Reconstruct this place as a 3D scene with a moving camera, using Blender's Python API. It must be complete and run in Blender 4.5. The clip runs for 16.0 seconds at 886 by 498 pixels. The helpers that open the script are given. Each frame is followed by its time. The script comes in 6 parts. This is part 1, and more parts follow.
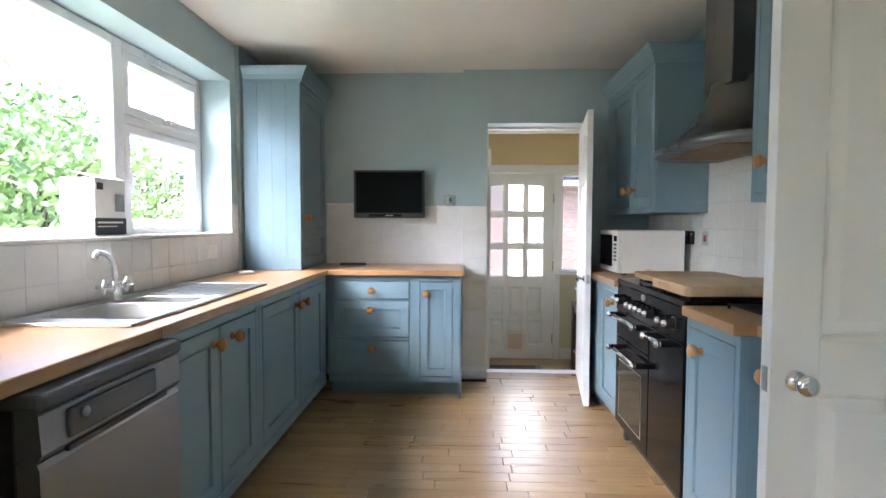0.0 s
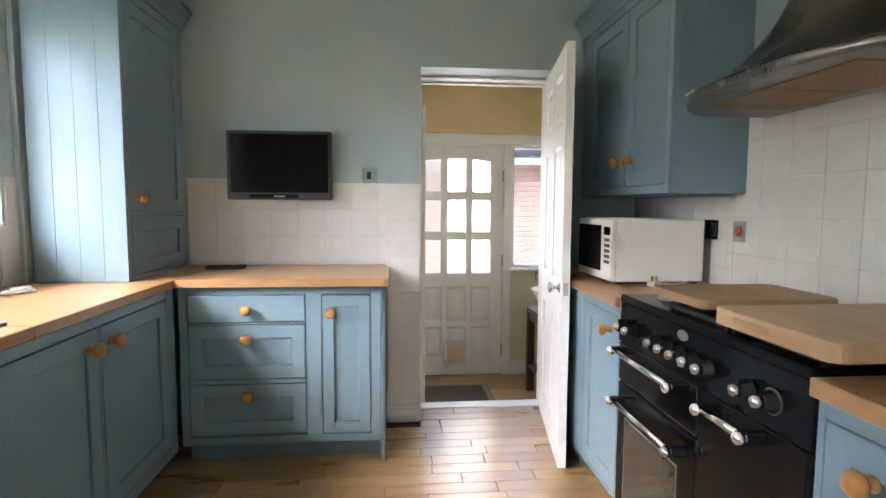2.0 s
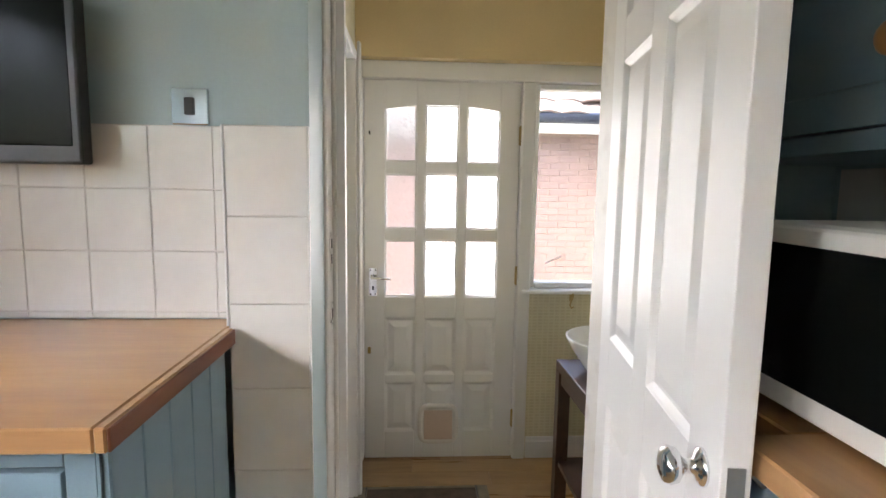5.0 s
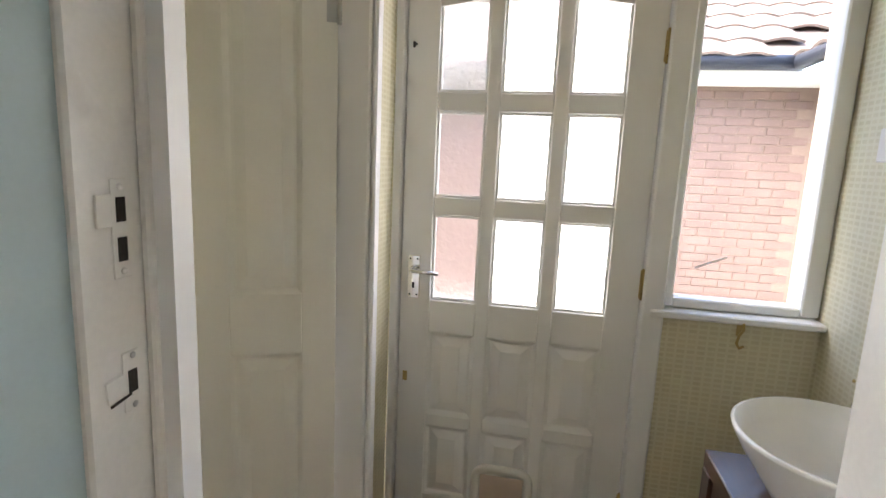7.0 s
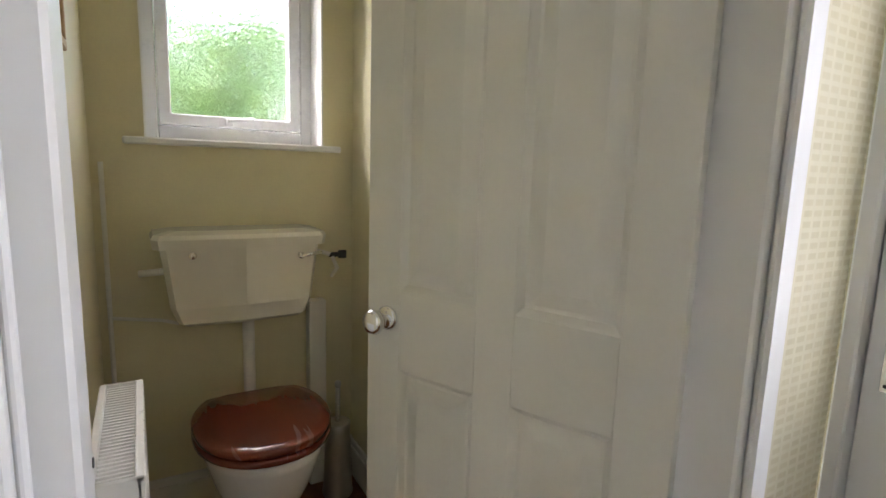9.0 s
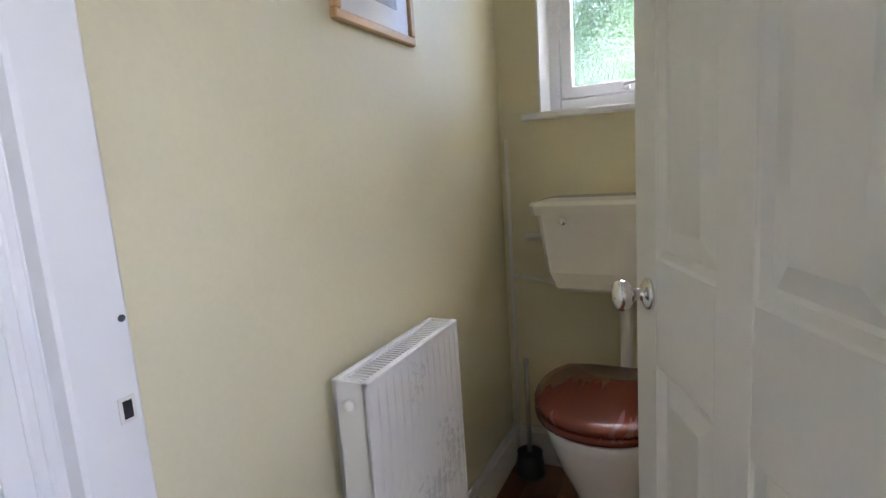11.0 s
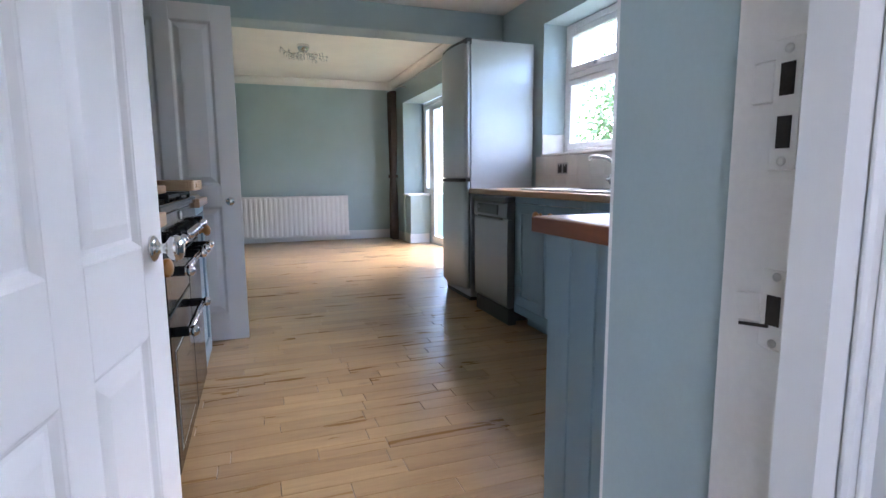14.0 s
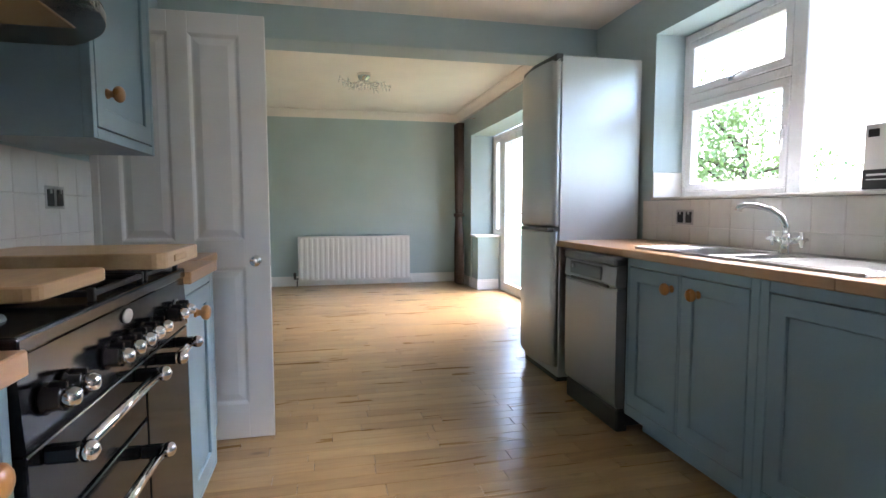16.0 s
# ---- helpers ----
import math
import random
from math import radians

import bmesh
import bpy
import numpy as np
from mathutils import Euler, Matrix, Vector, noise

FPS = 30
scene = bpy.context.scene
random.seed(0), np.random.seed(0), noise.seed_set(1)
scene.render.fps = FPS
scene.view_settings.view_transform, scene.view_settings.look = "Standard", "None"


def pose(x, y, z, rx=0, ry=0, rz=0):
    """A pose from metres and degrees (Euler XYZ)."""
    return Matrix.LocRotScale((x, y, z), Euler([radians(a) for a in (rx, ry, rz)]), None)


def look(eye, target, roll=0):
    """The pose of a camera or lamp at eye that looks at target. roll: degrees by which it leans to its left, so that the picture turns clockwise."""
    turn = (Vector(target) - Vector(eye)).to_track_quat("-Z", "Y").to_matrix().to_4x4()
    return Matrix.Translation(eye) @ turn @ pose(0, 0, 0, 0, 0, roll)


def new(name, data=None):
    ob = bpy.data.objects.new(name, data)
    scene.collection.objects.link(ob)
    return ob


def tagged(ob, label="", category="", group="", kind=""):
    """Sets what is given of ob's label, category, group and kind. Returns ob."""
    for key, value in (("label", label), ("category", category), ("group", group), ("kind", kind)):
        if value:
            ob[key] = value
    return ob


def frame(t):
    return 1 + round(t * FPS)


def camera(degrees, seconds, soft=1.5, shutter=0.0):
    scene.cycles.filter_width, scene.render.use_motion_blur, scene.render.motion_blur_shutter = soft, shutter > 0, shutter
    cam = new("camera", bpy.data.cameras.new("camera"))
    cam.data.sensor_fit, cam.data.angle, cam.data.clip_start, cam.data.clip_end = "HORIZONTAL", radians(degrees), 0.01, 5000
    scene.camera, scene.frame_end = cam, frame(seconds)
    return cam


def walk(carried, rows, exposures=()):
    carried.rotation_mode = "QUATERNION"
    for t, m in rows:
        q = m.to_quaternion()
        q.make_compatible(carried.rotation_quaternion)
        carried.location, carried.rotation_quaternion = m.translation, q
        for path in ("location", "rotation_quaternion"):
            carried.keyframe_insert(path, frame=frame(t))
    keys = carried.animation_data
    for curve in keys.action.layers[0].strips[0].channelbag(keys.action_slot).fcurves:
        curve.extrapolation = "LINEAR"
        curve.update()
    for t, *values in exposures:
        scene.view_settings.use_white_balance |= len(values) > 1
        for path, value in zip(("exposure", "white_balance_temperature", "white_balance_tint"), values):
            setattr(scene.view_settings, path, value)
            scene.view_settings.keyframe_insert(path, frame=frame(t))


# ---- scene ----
cam = camera(80.5, 16.0)
PATH = [
    (0, (0.334, 0.29, 1.234), (0.267, 2.287, 1.138), 0.2),
    (0.5, (0.345, 0.573, 1.234), (0.366, 2.57, 1.133), -0.1),
    (1, (0.354, 0.86, 1.242), (0.422, 2.854, 1.105), -0.4),
    (1.5, (0.376, 1.158, 1.235), (0.492, 3.149, 1.076), -0.3),
    (2, (0.398, 1.456, 1.245), (0.58, 3.441, 1.085), 0.3),
    (2.5, (0.474, 1.756, 1.235), (0.663, 3.742, 1.09), 0.2),
    (3, (0.558, 2.062, 1.24), (0.715, 4.049, 1.074), -0.2),
    (3.5, (0.612, 2.354, 1.238), (0.768, 4.341, 1.078), 0.2),
    (3.7, (0.635, 2.47, 1.251), (0.792, 4.456, 1.075), 0.4),
    (5.8, (0.877, 3.583, 1.232), (0.89, 5.566, 0.977), 1.6),
    (6, (0.905, 3.667, 1.23), (0.878, 5.649, 0.961), 1.9),
    (6.5, (0.97, 3.891, 1.197), (0.809, 5.863, 0.903), 2.7),
    (7, (1.008, 4.173, 1.15), (0.629, 6.108, 0.817), 2.5),
    (7.5, (0.977, 4.364, 1.118), (0.302, 6.211, 0.749), 2.4),
    (8, (1.055, 4.523, 1.13), (-0.094, 6.102, 0.697), 2.5),
    (8.5, (0.966, 4.691, 1.122), (-0.476, 6.008, 0.69), 0.8),
    (8.7, (0.94, 4.737, 1.074), (-0.613, 5.943, 0.707), 1.1),
    (10.8, (0.806, 5.295, 0.942), (-1.038, 4.593, 0.618), -2.6),
    (11, (0.807, 5.316, 0.939), (-0.971, 4.454, 0.63), -3.9),
    (11.5, (0.819, 5.364, 0.948), (-0.732, 4.137, 0.647), -3.7),
    (12, (0.839, 5.348, 0.954), (-0.478, 3.869, 0.67), -3.2),
    (12.5, (0.858, 5.293, 0.963), (-0.206, 3.621, 0.699), -3.1),
    (13, (0.885, 5.189, 0.978), (0.021, 3.404, 0.717), -2.7),
    (13.5, (0.931, 5.079, 0.995), (0.203, 3.236, 0.724), -1.6),
    (14, (0.976, 4.993, 1.003), (0.317, 3.124, 0.729), -0.4),
    (14.5, (0.958, 4.769, 1.017), (0.327, 2.89, 0.744), 1.0),
    (15, (0.948, 4.595, 1.043), (0.349, 2.702, 0.803), 1.1),
    (15.5, (0.898, 4.404, 1.074), (0.377, 2.483, 0.88), 0.7),
    (16, (0.806, 4.172, 1.108), (0.371, 2.226, 0.954), -0.1),
]
walk(cam, [(t, look(eye, target, roll)) for t, eye, target, roll in PATH], [(0.0, 4.68, 6000, 14), (2.0, 4.72, 6500, 15), (3.5, 4.7, 6900, 16), (6.0, 4.47, 6600, 14), (6.5, 4.46, 6600, 14), (7.5, 4.3, 6900, 15), (8.5, 4.36, 6600, 15), (10.8, 4.5, 5750, 19), (11.5, 4.5, 5700, 20), (12.0, 4.32, 5600, 20), (13.5, 4.25, 5400, 20), (14.5, 4.22, 5700, 19), (15.5, 4.43, 5900, 17), (16.0, 4.44, 6100, 17)])

# ---- world and daylight ----
world = bpy.data.worlds.new("overcast_sky")
scene.world = world
world.use_nodes = True
sky = world.node_tree.nodes.new("ShaderNodeTexSky")
sky.sky_type = "NISHITA"
sky.sun_disc = False
sky.sun_elevation, sky.sun_rotation = radians(50), radians(-116)
sky.dust_density, sky.ozone_density = 2.0, 1.0
world.node_tree.nodes["Background"].inputs["Strength"].default_value = 0.10
world.node_tree.links.new(sky.outputs[0], world.node_tree.nodes["Background"].inputs["Color"])
sun_data = bpy.data.lights.new("sun", "SUN")
sun_data.energy, sun_data.angle, sun_data.color = 1.05, radians(70), (1.0, 0.97, 0.93)
sun = new("sun", sun_data)
sun.matrix_world = look((-6, -3.0, 8), (0, 0, 0))
# skylight that comes in through the back door's obscure panes
pane_data = bpy.data.lights.new("back_door_daylight", "AREA")
pane_data.shape, pane_data.size, pane_data.size_y, pane_data.energy = "RECTANGLE", 0.42, 1.0, 0.44
pane_light = new("back_door_daylight", pane_data)
pane_light.matrix_world = look((1.03, 6.03, 1.17), (1.03, 0.0, 1.17))



# ---- materials ----
def mat(name, col, rough=0.5, metal=0.0, var=0.06, scale=3.0, fine=60.0, bump=0.05, stretch=(1, 1, 1), coat=0.0, rvar=0.08, dirt=None, spec=0.5):
    """A surface with broad and fine variation of colour, gloss and relief."""
    m = bpy.data.materials.new(name)
    m.use_nodes = True
    n, k = m.node_tree.nodes, m.node_tree.links
    b = n["Principled BSDF"]
    geo = n.new("ShaderNodeNewGeometry")
    info = n.new("ShaderNodeObjectInfo")
    mp = n.new("ShaderNodeMapping")
    mp.inputs["Scale"].default_value = stretch
    k.new(geo.outputs["Position"], mp.inputs["Vector"])
    big, small = n.new("ShaderNodeTexNoise"), n.new("ShaderNodeTexNoise")
    big.inputs["Scale"].default_value, small.inputs["Scale"].default_value = scale, fine
    big.inputs["Detail"].default_value = 4
    small.inputs["Detail"].default_value = 3
    for t in (big, small):
        k.new(mp.outputs[0], t.inputs["Vector"])
    mix = n.new("ShaderNodeMath")
    mix.operation = "MULTIPLY_ADD"
    k.new(small.outputs[0], mix.inputs[0])
    mix.inputs[1].default_value = 0.45
    k.new(big.outputs[0], mix.inputs[2])
    ramp = n.new("ShaderNodeMapRange")
    ramp.inputs["From Min"].default_value, ramp.inputs["From Max"].default_value = 0.45, 1.0
    ramp.inputs["To Min"].default_value, ramp.inputs["To Max"].default_value = 1 - var, 1 + var
    k.new(mix.outputs[0], ramp.inputs["Value"])
    tone = n.new("ShaderNodeMix")
    tone.data_type, tone.blend_type = "RGBA", "MULTIPLY"
    tone.inputs["Factor"].default_value = 1
    tone.inputs[6].default_value = (*col, 1)
    k.new(ramp.outputs[0], tone.inputs[7])
    out = tone.outputs[2]
    if dirt:
        spot = n.new("ShaderNodeTexNoise")
        spot.inputs["Scale"].default_value = 9
        spot.inputs["Detail"].default_value = 6
        k.new(geo.outputs["Position"], spot.inputs["Vector"])
        cut = n.new("ShaderNodeMapRange")
        cut.inputs["From Min"].default_value, cut.inputs["From Max"].default_value = 0.58, 0.75
        cut.inputs["To Max"].default_value = 0.55
        k.new(spot.outputs[0], cut.inputs["Value"])
        d = n.new("ShaderNodeMix")
        d.data_type = "RGBA"
        k.new(cut.outputs[0], d.inputs["Factor"])
        k.new(out, d.inputs[6])
        d.inputs[7].default_value = (*dirt, 1)
        out = d.outputs[2]
    k.new(out, b.inputs["Base Color"])
    rr = n.new("ShaderNodeMapRange")
    rr.inputs["From Min"].default_value, rr.inputs["From Max"].default_value = 0.4, 1.0
    rr.inputs["To Min"].default_value, rr.inputs["To Max"].default_value = max(0.02, rough - rvar), min(1, rough + rvar)
    k.new(mix.outputs[0], rr.inputs["Value"])
    k.new(rr.outputs[0], b.inputs["Roughness"])
    b.inputs["Metallic"].default_value = metal
    b.inputs["Coat Weight"].default_value = coat
    b.inputs["Specular IOR Level"].default_value = spec
    if bump:
        bp = n.new("ShaderNodeBump")
        bp.inputs["Strength"].default_value = bump
        bp.inputs["Distance"].default_value = 0.01
        k.new(mix.outputs[0], bp.inputs["Height"])
        k.new(bp.outputs[0], b.inputs["Normal"])
    return m


def wood(name, dark, light, along="x", rough=0.35, grain=14.0, per_piece=0.25, coat=0.0, bump=0.04, knots=0.0):
    """Planed timber: stretched grain, a tone for each piece, and knots."""
    m = bpy.data.materials.new(name)
    m.use_nodes = True
    n, k = m.node_tree.nodes, m.node_tree.links
    b = n["Principled BSDF"]
    geo, info = n.new("ShaderNodeNewGeometry"), n.new("ShaderNodeObjectInfo")
    off = n.new("ShaderNodeVectorMath")
    off.operation = "MULTIPLY_ADD"
    off.inputs[1].default_value = (7.3, 5.1, 3.7)
    k.new(info.outputs["Random"], off.inputs[0])
    k.new(geo.outputs["Position"], off.inputs[2])
    isl = n.new("ShaderNodeVectorMath")
    isl.operation = "MULTIPLY_ADD"
    isl.inputs[1].default_value = (9.1, 4.3, 6.7)
    k.new(geo.outputs["Random Per Island"], isl.inputs[0])
    k.new(off.outputs[0], isl.inputs[2])
    mp = n.new("ShaderNodeMapping")
    s = {"x": (0.12, 1, 1), "y": (1, 0.12, 1), "z": (1, 1, 0.12)}[along]
    mp.inputs["Scale"].default_value = s
    k.new(isl.outputs[0], mp.inputs["Vector"])
    wave, fine = n.new("ShaderNodeTexNoise"), n.new("ShaderNodeTexNoise")
    wave.inputs["Scale"].default_value, wave.inputs["Detail"].default_value, wave.inputs["Distortion"].default_value = grain, 5, 1.2
    fine.inputs["Scale"].default_value, fine.inputs["Detail"].default_value = grain * 9, 2
    k.new(mp.outputs[0], wave.inputs["Vector"])
    k.new(mp.outputs[0], fine.inputs["Vector"])
    add = n.new("ShaderNodeMath")
    add.operation = "MULTIPLY_ADD"
    add.inputs[1].default_value = 0.35
    k.new(fine.outputs[0], add.inputs[0])
    k.new(wave.outputs[0], add.inputs[2])
    sub = n.new("ShaderNodeMath")
    sub.operation = "MULTIPLY_ADD"
    sub.inputs[1].default_value, = (per_piece,)
    rsum = n.new("ShaderNodeMath")
    rsum.operation = "ADD"
    k.new(info.outputs["Random"], rsum.inputs[0])
    k.new(geo.outputs["Random Per Island"], rsum.inputs[1])
    fr = n.new("ShaderNodeMath")
    fr.operation = "FRACT"
    k.new(rsum.outputs[0], fr.inputs[0])
    k.new(fr.outputs[0], sub.inputs[0])
    k.new(add.outputs[0], sub.inputs[2])
    rg = n.new("ShaderNodeMapRange")
    rg.inputs["From Min"].default_value, rg.inputs["From Max"].default_value = 0.42, 0.95 + per_piece
    k.new(sub.outputs[0], rg.inputs["Value"])
    mix = n.new("ShaderNodeMix")
    mix.data_type = "RGBA"
    k.new(rg.outputs[0], mix.inputs["Factor"])
    mix.inputs[6].default_value, mix.inputs[7].default_value = (*dark, 1), (*light, 1)
    out = mix.outputs[2]
    if knots:
        kn = n.new("ShaderNodeTexVoronoi")
        kn.inputs["Scale"].default_value = 4.5
        mk = n.new("ShaderNodeMapping")
        mk.inputs["Scale"].default_value = tuple(0.45 if c < 1 else 1 for c in s)
        k.new(isl.outputs[0], mk.inputs["Vector"])
        k.new(mk.outputs[0], kn.inputs["Vector"])
        kr = n.new("ShaderNodeMapRange")
        kr.inputs["From Min"].default_value, kr.inputs["From Max"].default_value = 0.03, 0.10
        kr.inputs["To Min"].default_value, kr.inputs["To Max"].default_value = knots, 0.0
        k.new(kn.outputs["Distance"], kr.inputs["Value"])
        km = n.new("ShaderNodeMix")
        km.data_type = "RGBA"
        k.new(kr.outputs[0], km.inputs["Factor"])
        k.new(out, km.inputs[6])
        km.inputs[7].default_value = (dark[0] * 0.3, dark[1] * 0.25, dark[2] * 0.2, 1)
        out = km.outputs[2]
    k.new(out, b.inputs["Base Color"])
    rr = n.new("ShaderNodeMapRange")
    rr.inputs["To Min"].default_value, rr.inputs["To Max"].default_value = rough - 0.08, rough + 0.1
    k.new(wave.outputs[0], rr.inputs["Value"])
    k.new(rr.outputs[0], b.inputs["Roughness"])
    b.inputs["Coat Weight"].default_value = coat
    b.inputs["Coat Roughness"].default_value = 0.2
    bp = n.new("ShaderNodeBump")
    bp.inputs["Strength"].default_value, bp.inputs["Distance"].default_value = bump, 0.01
    k.new(add.outputs[0], bp.inputs["Height"])
    k.new(bp.outputs[0], b.inputs["Normal"])
    return m


def glass_mat(name, rough=0.0, tint=(1, 1, 1)):
    m = bpy.data.materials.new(name)
    m.use_nodes = True
    b = m.node_tree.nodes["Principled BSDF"]
    b.inputs["Base Color"].default_value = (*tint, 1)
    b.inputs["Transmission Weight"].default_value = 1
    b.inputs["Roughness"].default_value = rough
    b.inputs["IOR"].default_value = 1.1 if rough == 0 else 1.3
    return m


def frosted(name):
    """Obscure glass: rippled relief that scatters the view."""
    m = glass_mat(name, 0.3)
    n, k = m.node_tree.nodes, m.node_tree.links
    geo, t, bp = n.new("ShaderNodeNewGeometry"), n.new("ShaderNodeTexNoise"), n.new("ShaderNodeBump")
    t.inputs["Scale"].default_value = 45
    k.new(geo.outputs["Position"], t.inputs["Vector"])
    k.new(t.outputs[0], bp.inputs["Height"])
    bp.inputs["Strength"].default_value, bp.inputs["Distance"].default_value = 0.6, 0.01
    k.new(bp.outputs[0], n["Principled BSDF"].inputs["Normal"])
    return m


BLUE_WALL = mat("blue_wall_paint", (0.395, 0.495, 0.510), 0.5, var=0.05, fine=140, bump=0.06)
BLUE_CAB = mat("blue_cabinet_paint", (0.200, 0.295, 0.350), 0.36, var=0.06, fine=200, bump=0.04)
CREAM_WALL = mat("cream_wall_paint", (0.75, 0.69, 0.47), 0.42, var=0.05, fine=110, bump=0.06)
PAPER = mat("yellow_wallpaper", (0.70, 0.655, 0.485), 0.55, var=0.08, fine=90, bump=0.25, stretch=(1, 1, 0.35))
# the wallpaper's woven dashes
pn, pk = PAPER.node_tree.nodes, PAPER.node_tree.links
pg, ps, pc, pbk, pmx = (pn.new(k) for k in ("ShaderNodeNewGeometry", "ShaderNodeSeparateXYZ", "ShaderNodeCombineXYZ", "ShaderNodeTexBrick", "ShaderNodeMix"))
psum = pn.new("ShaderNodeMath")
pk.new(pg.outputs["Position"], ps.inputs[0])
pk.new(ps.outputs["X"], psum.inputs[0])
pk.new(ps.outputs["Y"], psum.inputs[1])
pk.new(psum.outputs[0], pc.inputs["X"])
pk.new(ps.outputs["Z"], pc.inputs["Y"])
pk.new(pc.outputs[0], pbk.inputs["Vector"])
pbk.offset = 0.0
for key, value in (("Color1", (0.87, 0.85, 0.77, 1)), ("Color2", (0.94, 0.92, 0.87, 1)), ("Mortar", (1, 1, 1, 1)), ("Scale", 1.0), ("Mortar Size", 0.0045), ("Mortar Smooth", 0.4), ("Brick Width", 0.030), ("Row Height", 0.017)):
    pbk.inputs[key].default_value = value
pmx.data_type, pmx.blend_type = "RGBA", "MULTIPLY"
pmx.inputs["Factor"].default_value = 1
pbase = pn["Principled BSDF"].inputs["Base Color"]
pk.new(pbase.links[0].from_socket, pmx.inputs[6])
pk.new(pbk.outputs["Color"], pmx.inputs[7])
pk.new(pmx.outputs[2], pbase)
CEIL = mat("ceiling_paint", (0.80, 0.77, 0.71), 0.8, var=0.04, fine=160, bump=0.08)
WHITE = mat("white_gloss_paint", (0.80, 0.80, 0.79), 0.42, var=0.008, fine=30, bump=0.0, rvar=0.01)
OLD_WHITE = mat("worn_white_paint", (0.74, 0.72, 0.68), 0.4, var=0.07, fine=120, bump=0.04, rvar=0.04, dirt=(0.5, 0.46, 0.40))
CREAM_GLOSS = mat("cream_gloss_paint", (0.77, 0.755, 0.695), 0.3, var=0.03, fine=90, bump=0.0, rvar=0.02)
UPVC = mat("white_plastic", (0.82, 0.83, 0.84), 0.3, var=0.02, bump=0.02)
TILE = mat("white_glazed_tile", (0.76, 0.745, 0.71), 0.14, var=0.04, scale=5, fine=20, bump=0.05, rvar=0.04)
GROUT = mat("grout", (0.70, 0.67, 0.63), 0.7, var=0.1, bump=0.2)
# the hood's dark reflections are put into a darker copy of the steel
HOOD_STEEL = mat("dark_reflecting_hood_steel", (0.24, 0.235, 0.225), 0.30, 1.0, var=0.08, fine=220, bump=0.03, stretch=(1, 1, 0.06))
STEEL = mat("brushed_steel", (0.50, 0.50, 0.49), 0.34, 1.0, var=0.05, fine=220, bump=0.03, stretch=(1, 1, 0.06))
SILVER_DARK = mat("dull_silver_paint", (0.27, 0.28, 0.29), 0.34, 0.75, var=0.04, fine=240, bump=0.03)
SILVER = mat("silver_appliance_paint", (0.50, 0.52, 0.53), 0.36, 0.7, var=0.04, fine=240, bump=0.03)
CHROME = mat("chrome", (0.78, 0.78, 0.79), 0.08, 1.0, var=0.02, bump=0.0, rvar=0.03)
BLACK = mat("black_enamel", (0.008, 0.008, 0.009), 0.14, var=0.2, fine=60, bump=0.01, spec=0.22)
BLACK_GLOSS = mat("black_gloss_plastic", (0.012, 0.012, 0.013), 0.22, var=0.1, bump=0.0, rvar=0.03, spec=0.35)
BLACK_IRON = mat("black_cast_iron", (0.02, 0.02, 0.02), 0.6, var=0.2, fine=150, bump=0.3)
DARK_PLASTIC = mat("dark_plastic", (0.035, 0.037, 0.04), 0.38, var=0.1, bump=0.05)
SCREEN = mat("black_screen_glass", (0.006, 0.007, 0.007), 0.16, var=0.1, bump=0.0, rvar=0.03, spec=0.08)
OVEN_GLASS = mat("dark_oven_glass", (0.05, 0.045, 0.035), 0.05, var=0.1, bump=0.0, rvar=0.02)
GREY_PLASTIC = mat("grey_plastic", (0.07, 0.075, 0.08), 0.35, var=0.06, bump=0.03)
WHITE_PLASTIC = mat("off_white_plastic", (0.78, 0.75, 0.70), 0.35, var=0.03, bump=0.02)
PORCELAIN = mat("white_porcelain", (0.80, 0.79, 0.76), 0.1, var=0.02, bump=0.0, rvar=0.03)
CREAM_PORCELAIN = mat("cream_porcelain", (0.78, 0.75, 0.66), 0.14, var=0.02, bump=0.0, rvar=0.03)
RADIATOR = mat("white_radiator_enamel", (0.80, 0.78, 0.75), 0.32, var=0.02, bump=0.02)
BRASS = mat("aged_brass", (0.45, 0.33, 0.14), 0.3, 1.0, var=0.15, bump=0.05)
RED = mat("red_plastic", (0.55, 0.03, 0.03), 0.3)
CURTAIN = mat("dark_brown_curtain", (0.045, 0.022, 0.014), 0.55, var=0.2, fine=300, bump=0.15)
MAT_PILE = mat("brown_mat_pile", (0.075, 0.055, 0.045), 0.95, var=0.35, scale=20, fine=350, bump=0.6)
MAT_EDGE = mat("mat_border", (0.21, 0.18, 0.145), 0.95, var=0.25, scale=20, fine=350, bump=0.5)
FILTER = mat("hood_filter", (0.32, 0.22, 0.12), 0.55, 0.4, var=0.15, fine=300, bump=0.3)
PAPER_WHITE = mat("white_card", (0.8, 0.8, 0.8), 0.5, var=0.03)
PAPER_BLACK = mat("black_print", (0.015, 0.015, 0.018), 0.4)
PRINT_GREY = mat("grey_print", (0.25, 0.26, 0.28), 0.5, var=0.3, scale=25)
BRICK = mat("red_brick", (0.16, 0.110, 0.094), 0.85, var=0.2, scale=4, fine=60, bump=0.4)
MORTAR = mat("mortar", (0.20, 0.145, 0.12), 0.9, var=0.15, bump=0.4)
ROOF_TILE = mat("concrete_roof_tile", (0.15, 0.115, 0.095), 0.85, var=0.3, scale=5, fine=50, bump=0.5, dirt=(0.16, 0.14, 0.10))
GUTTER = mat("dark_gutter_plastic", (0.03, 0.035, 0.045), 0.4)
RENDER_WHITE = mat("white_wall_render", (0.8, 0.8, 0.78), 0.8, var=0.04)
GRASS = mat("lawn", (0.075, 0.13, 0.035), 0.9, var=0.4, scale=2, fine=40, bump=0.6)
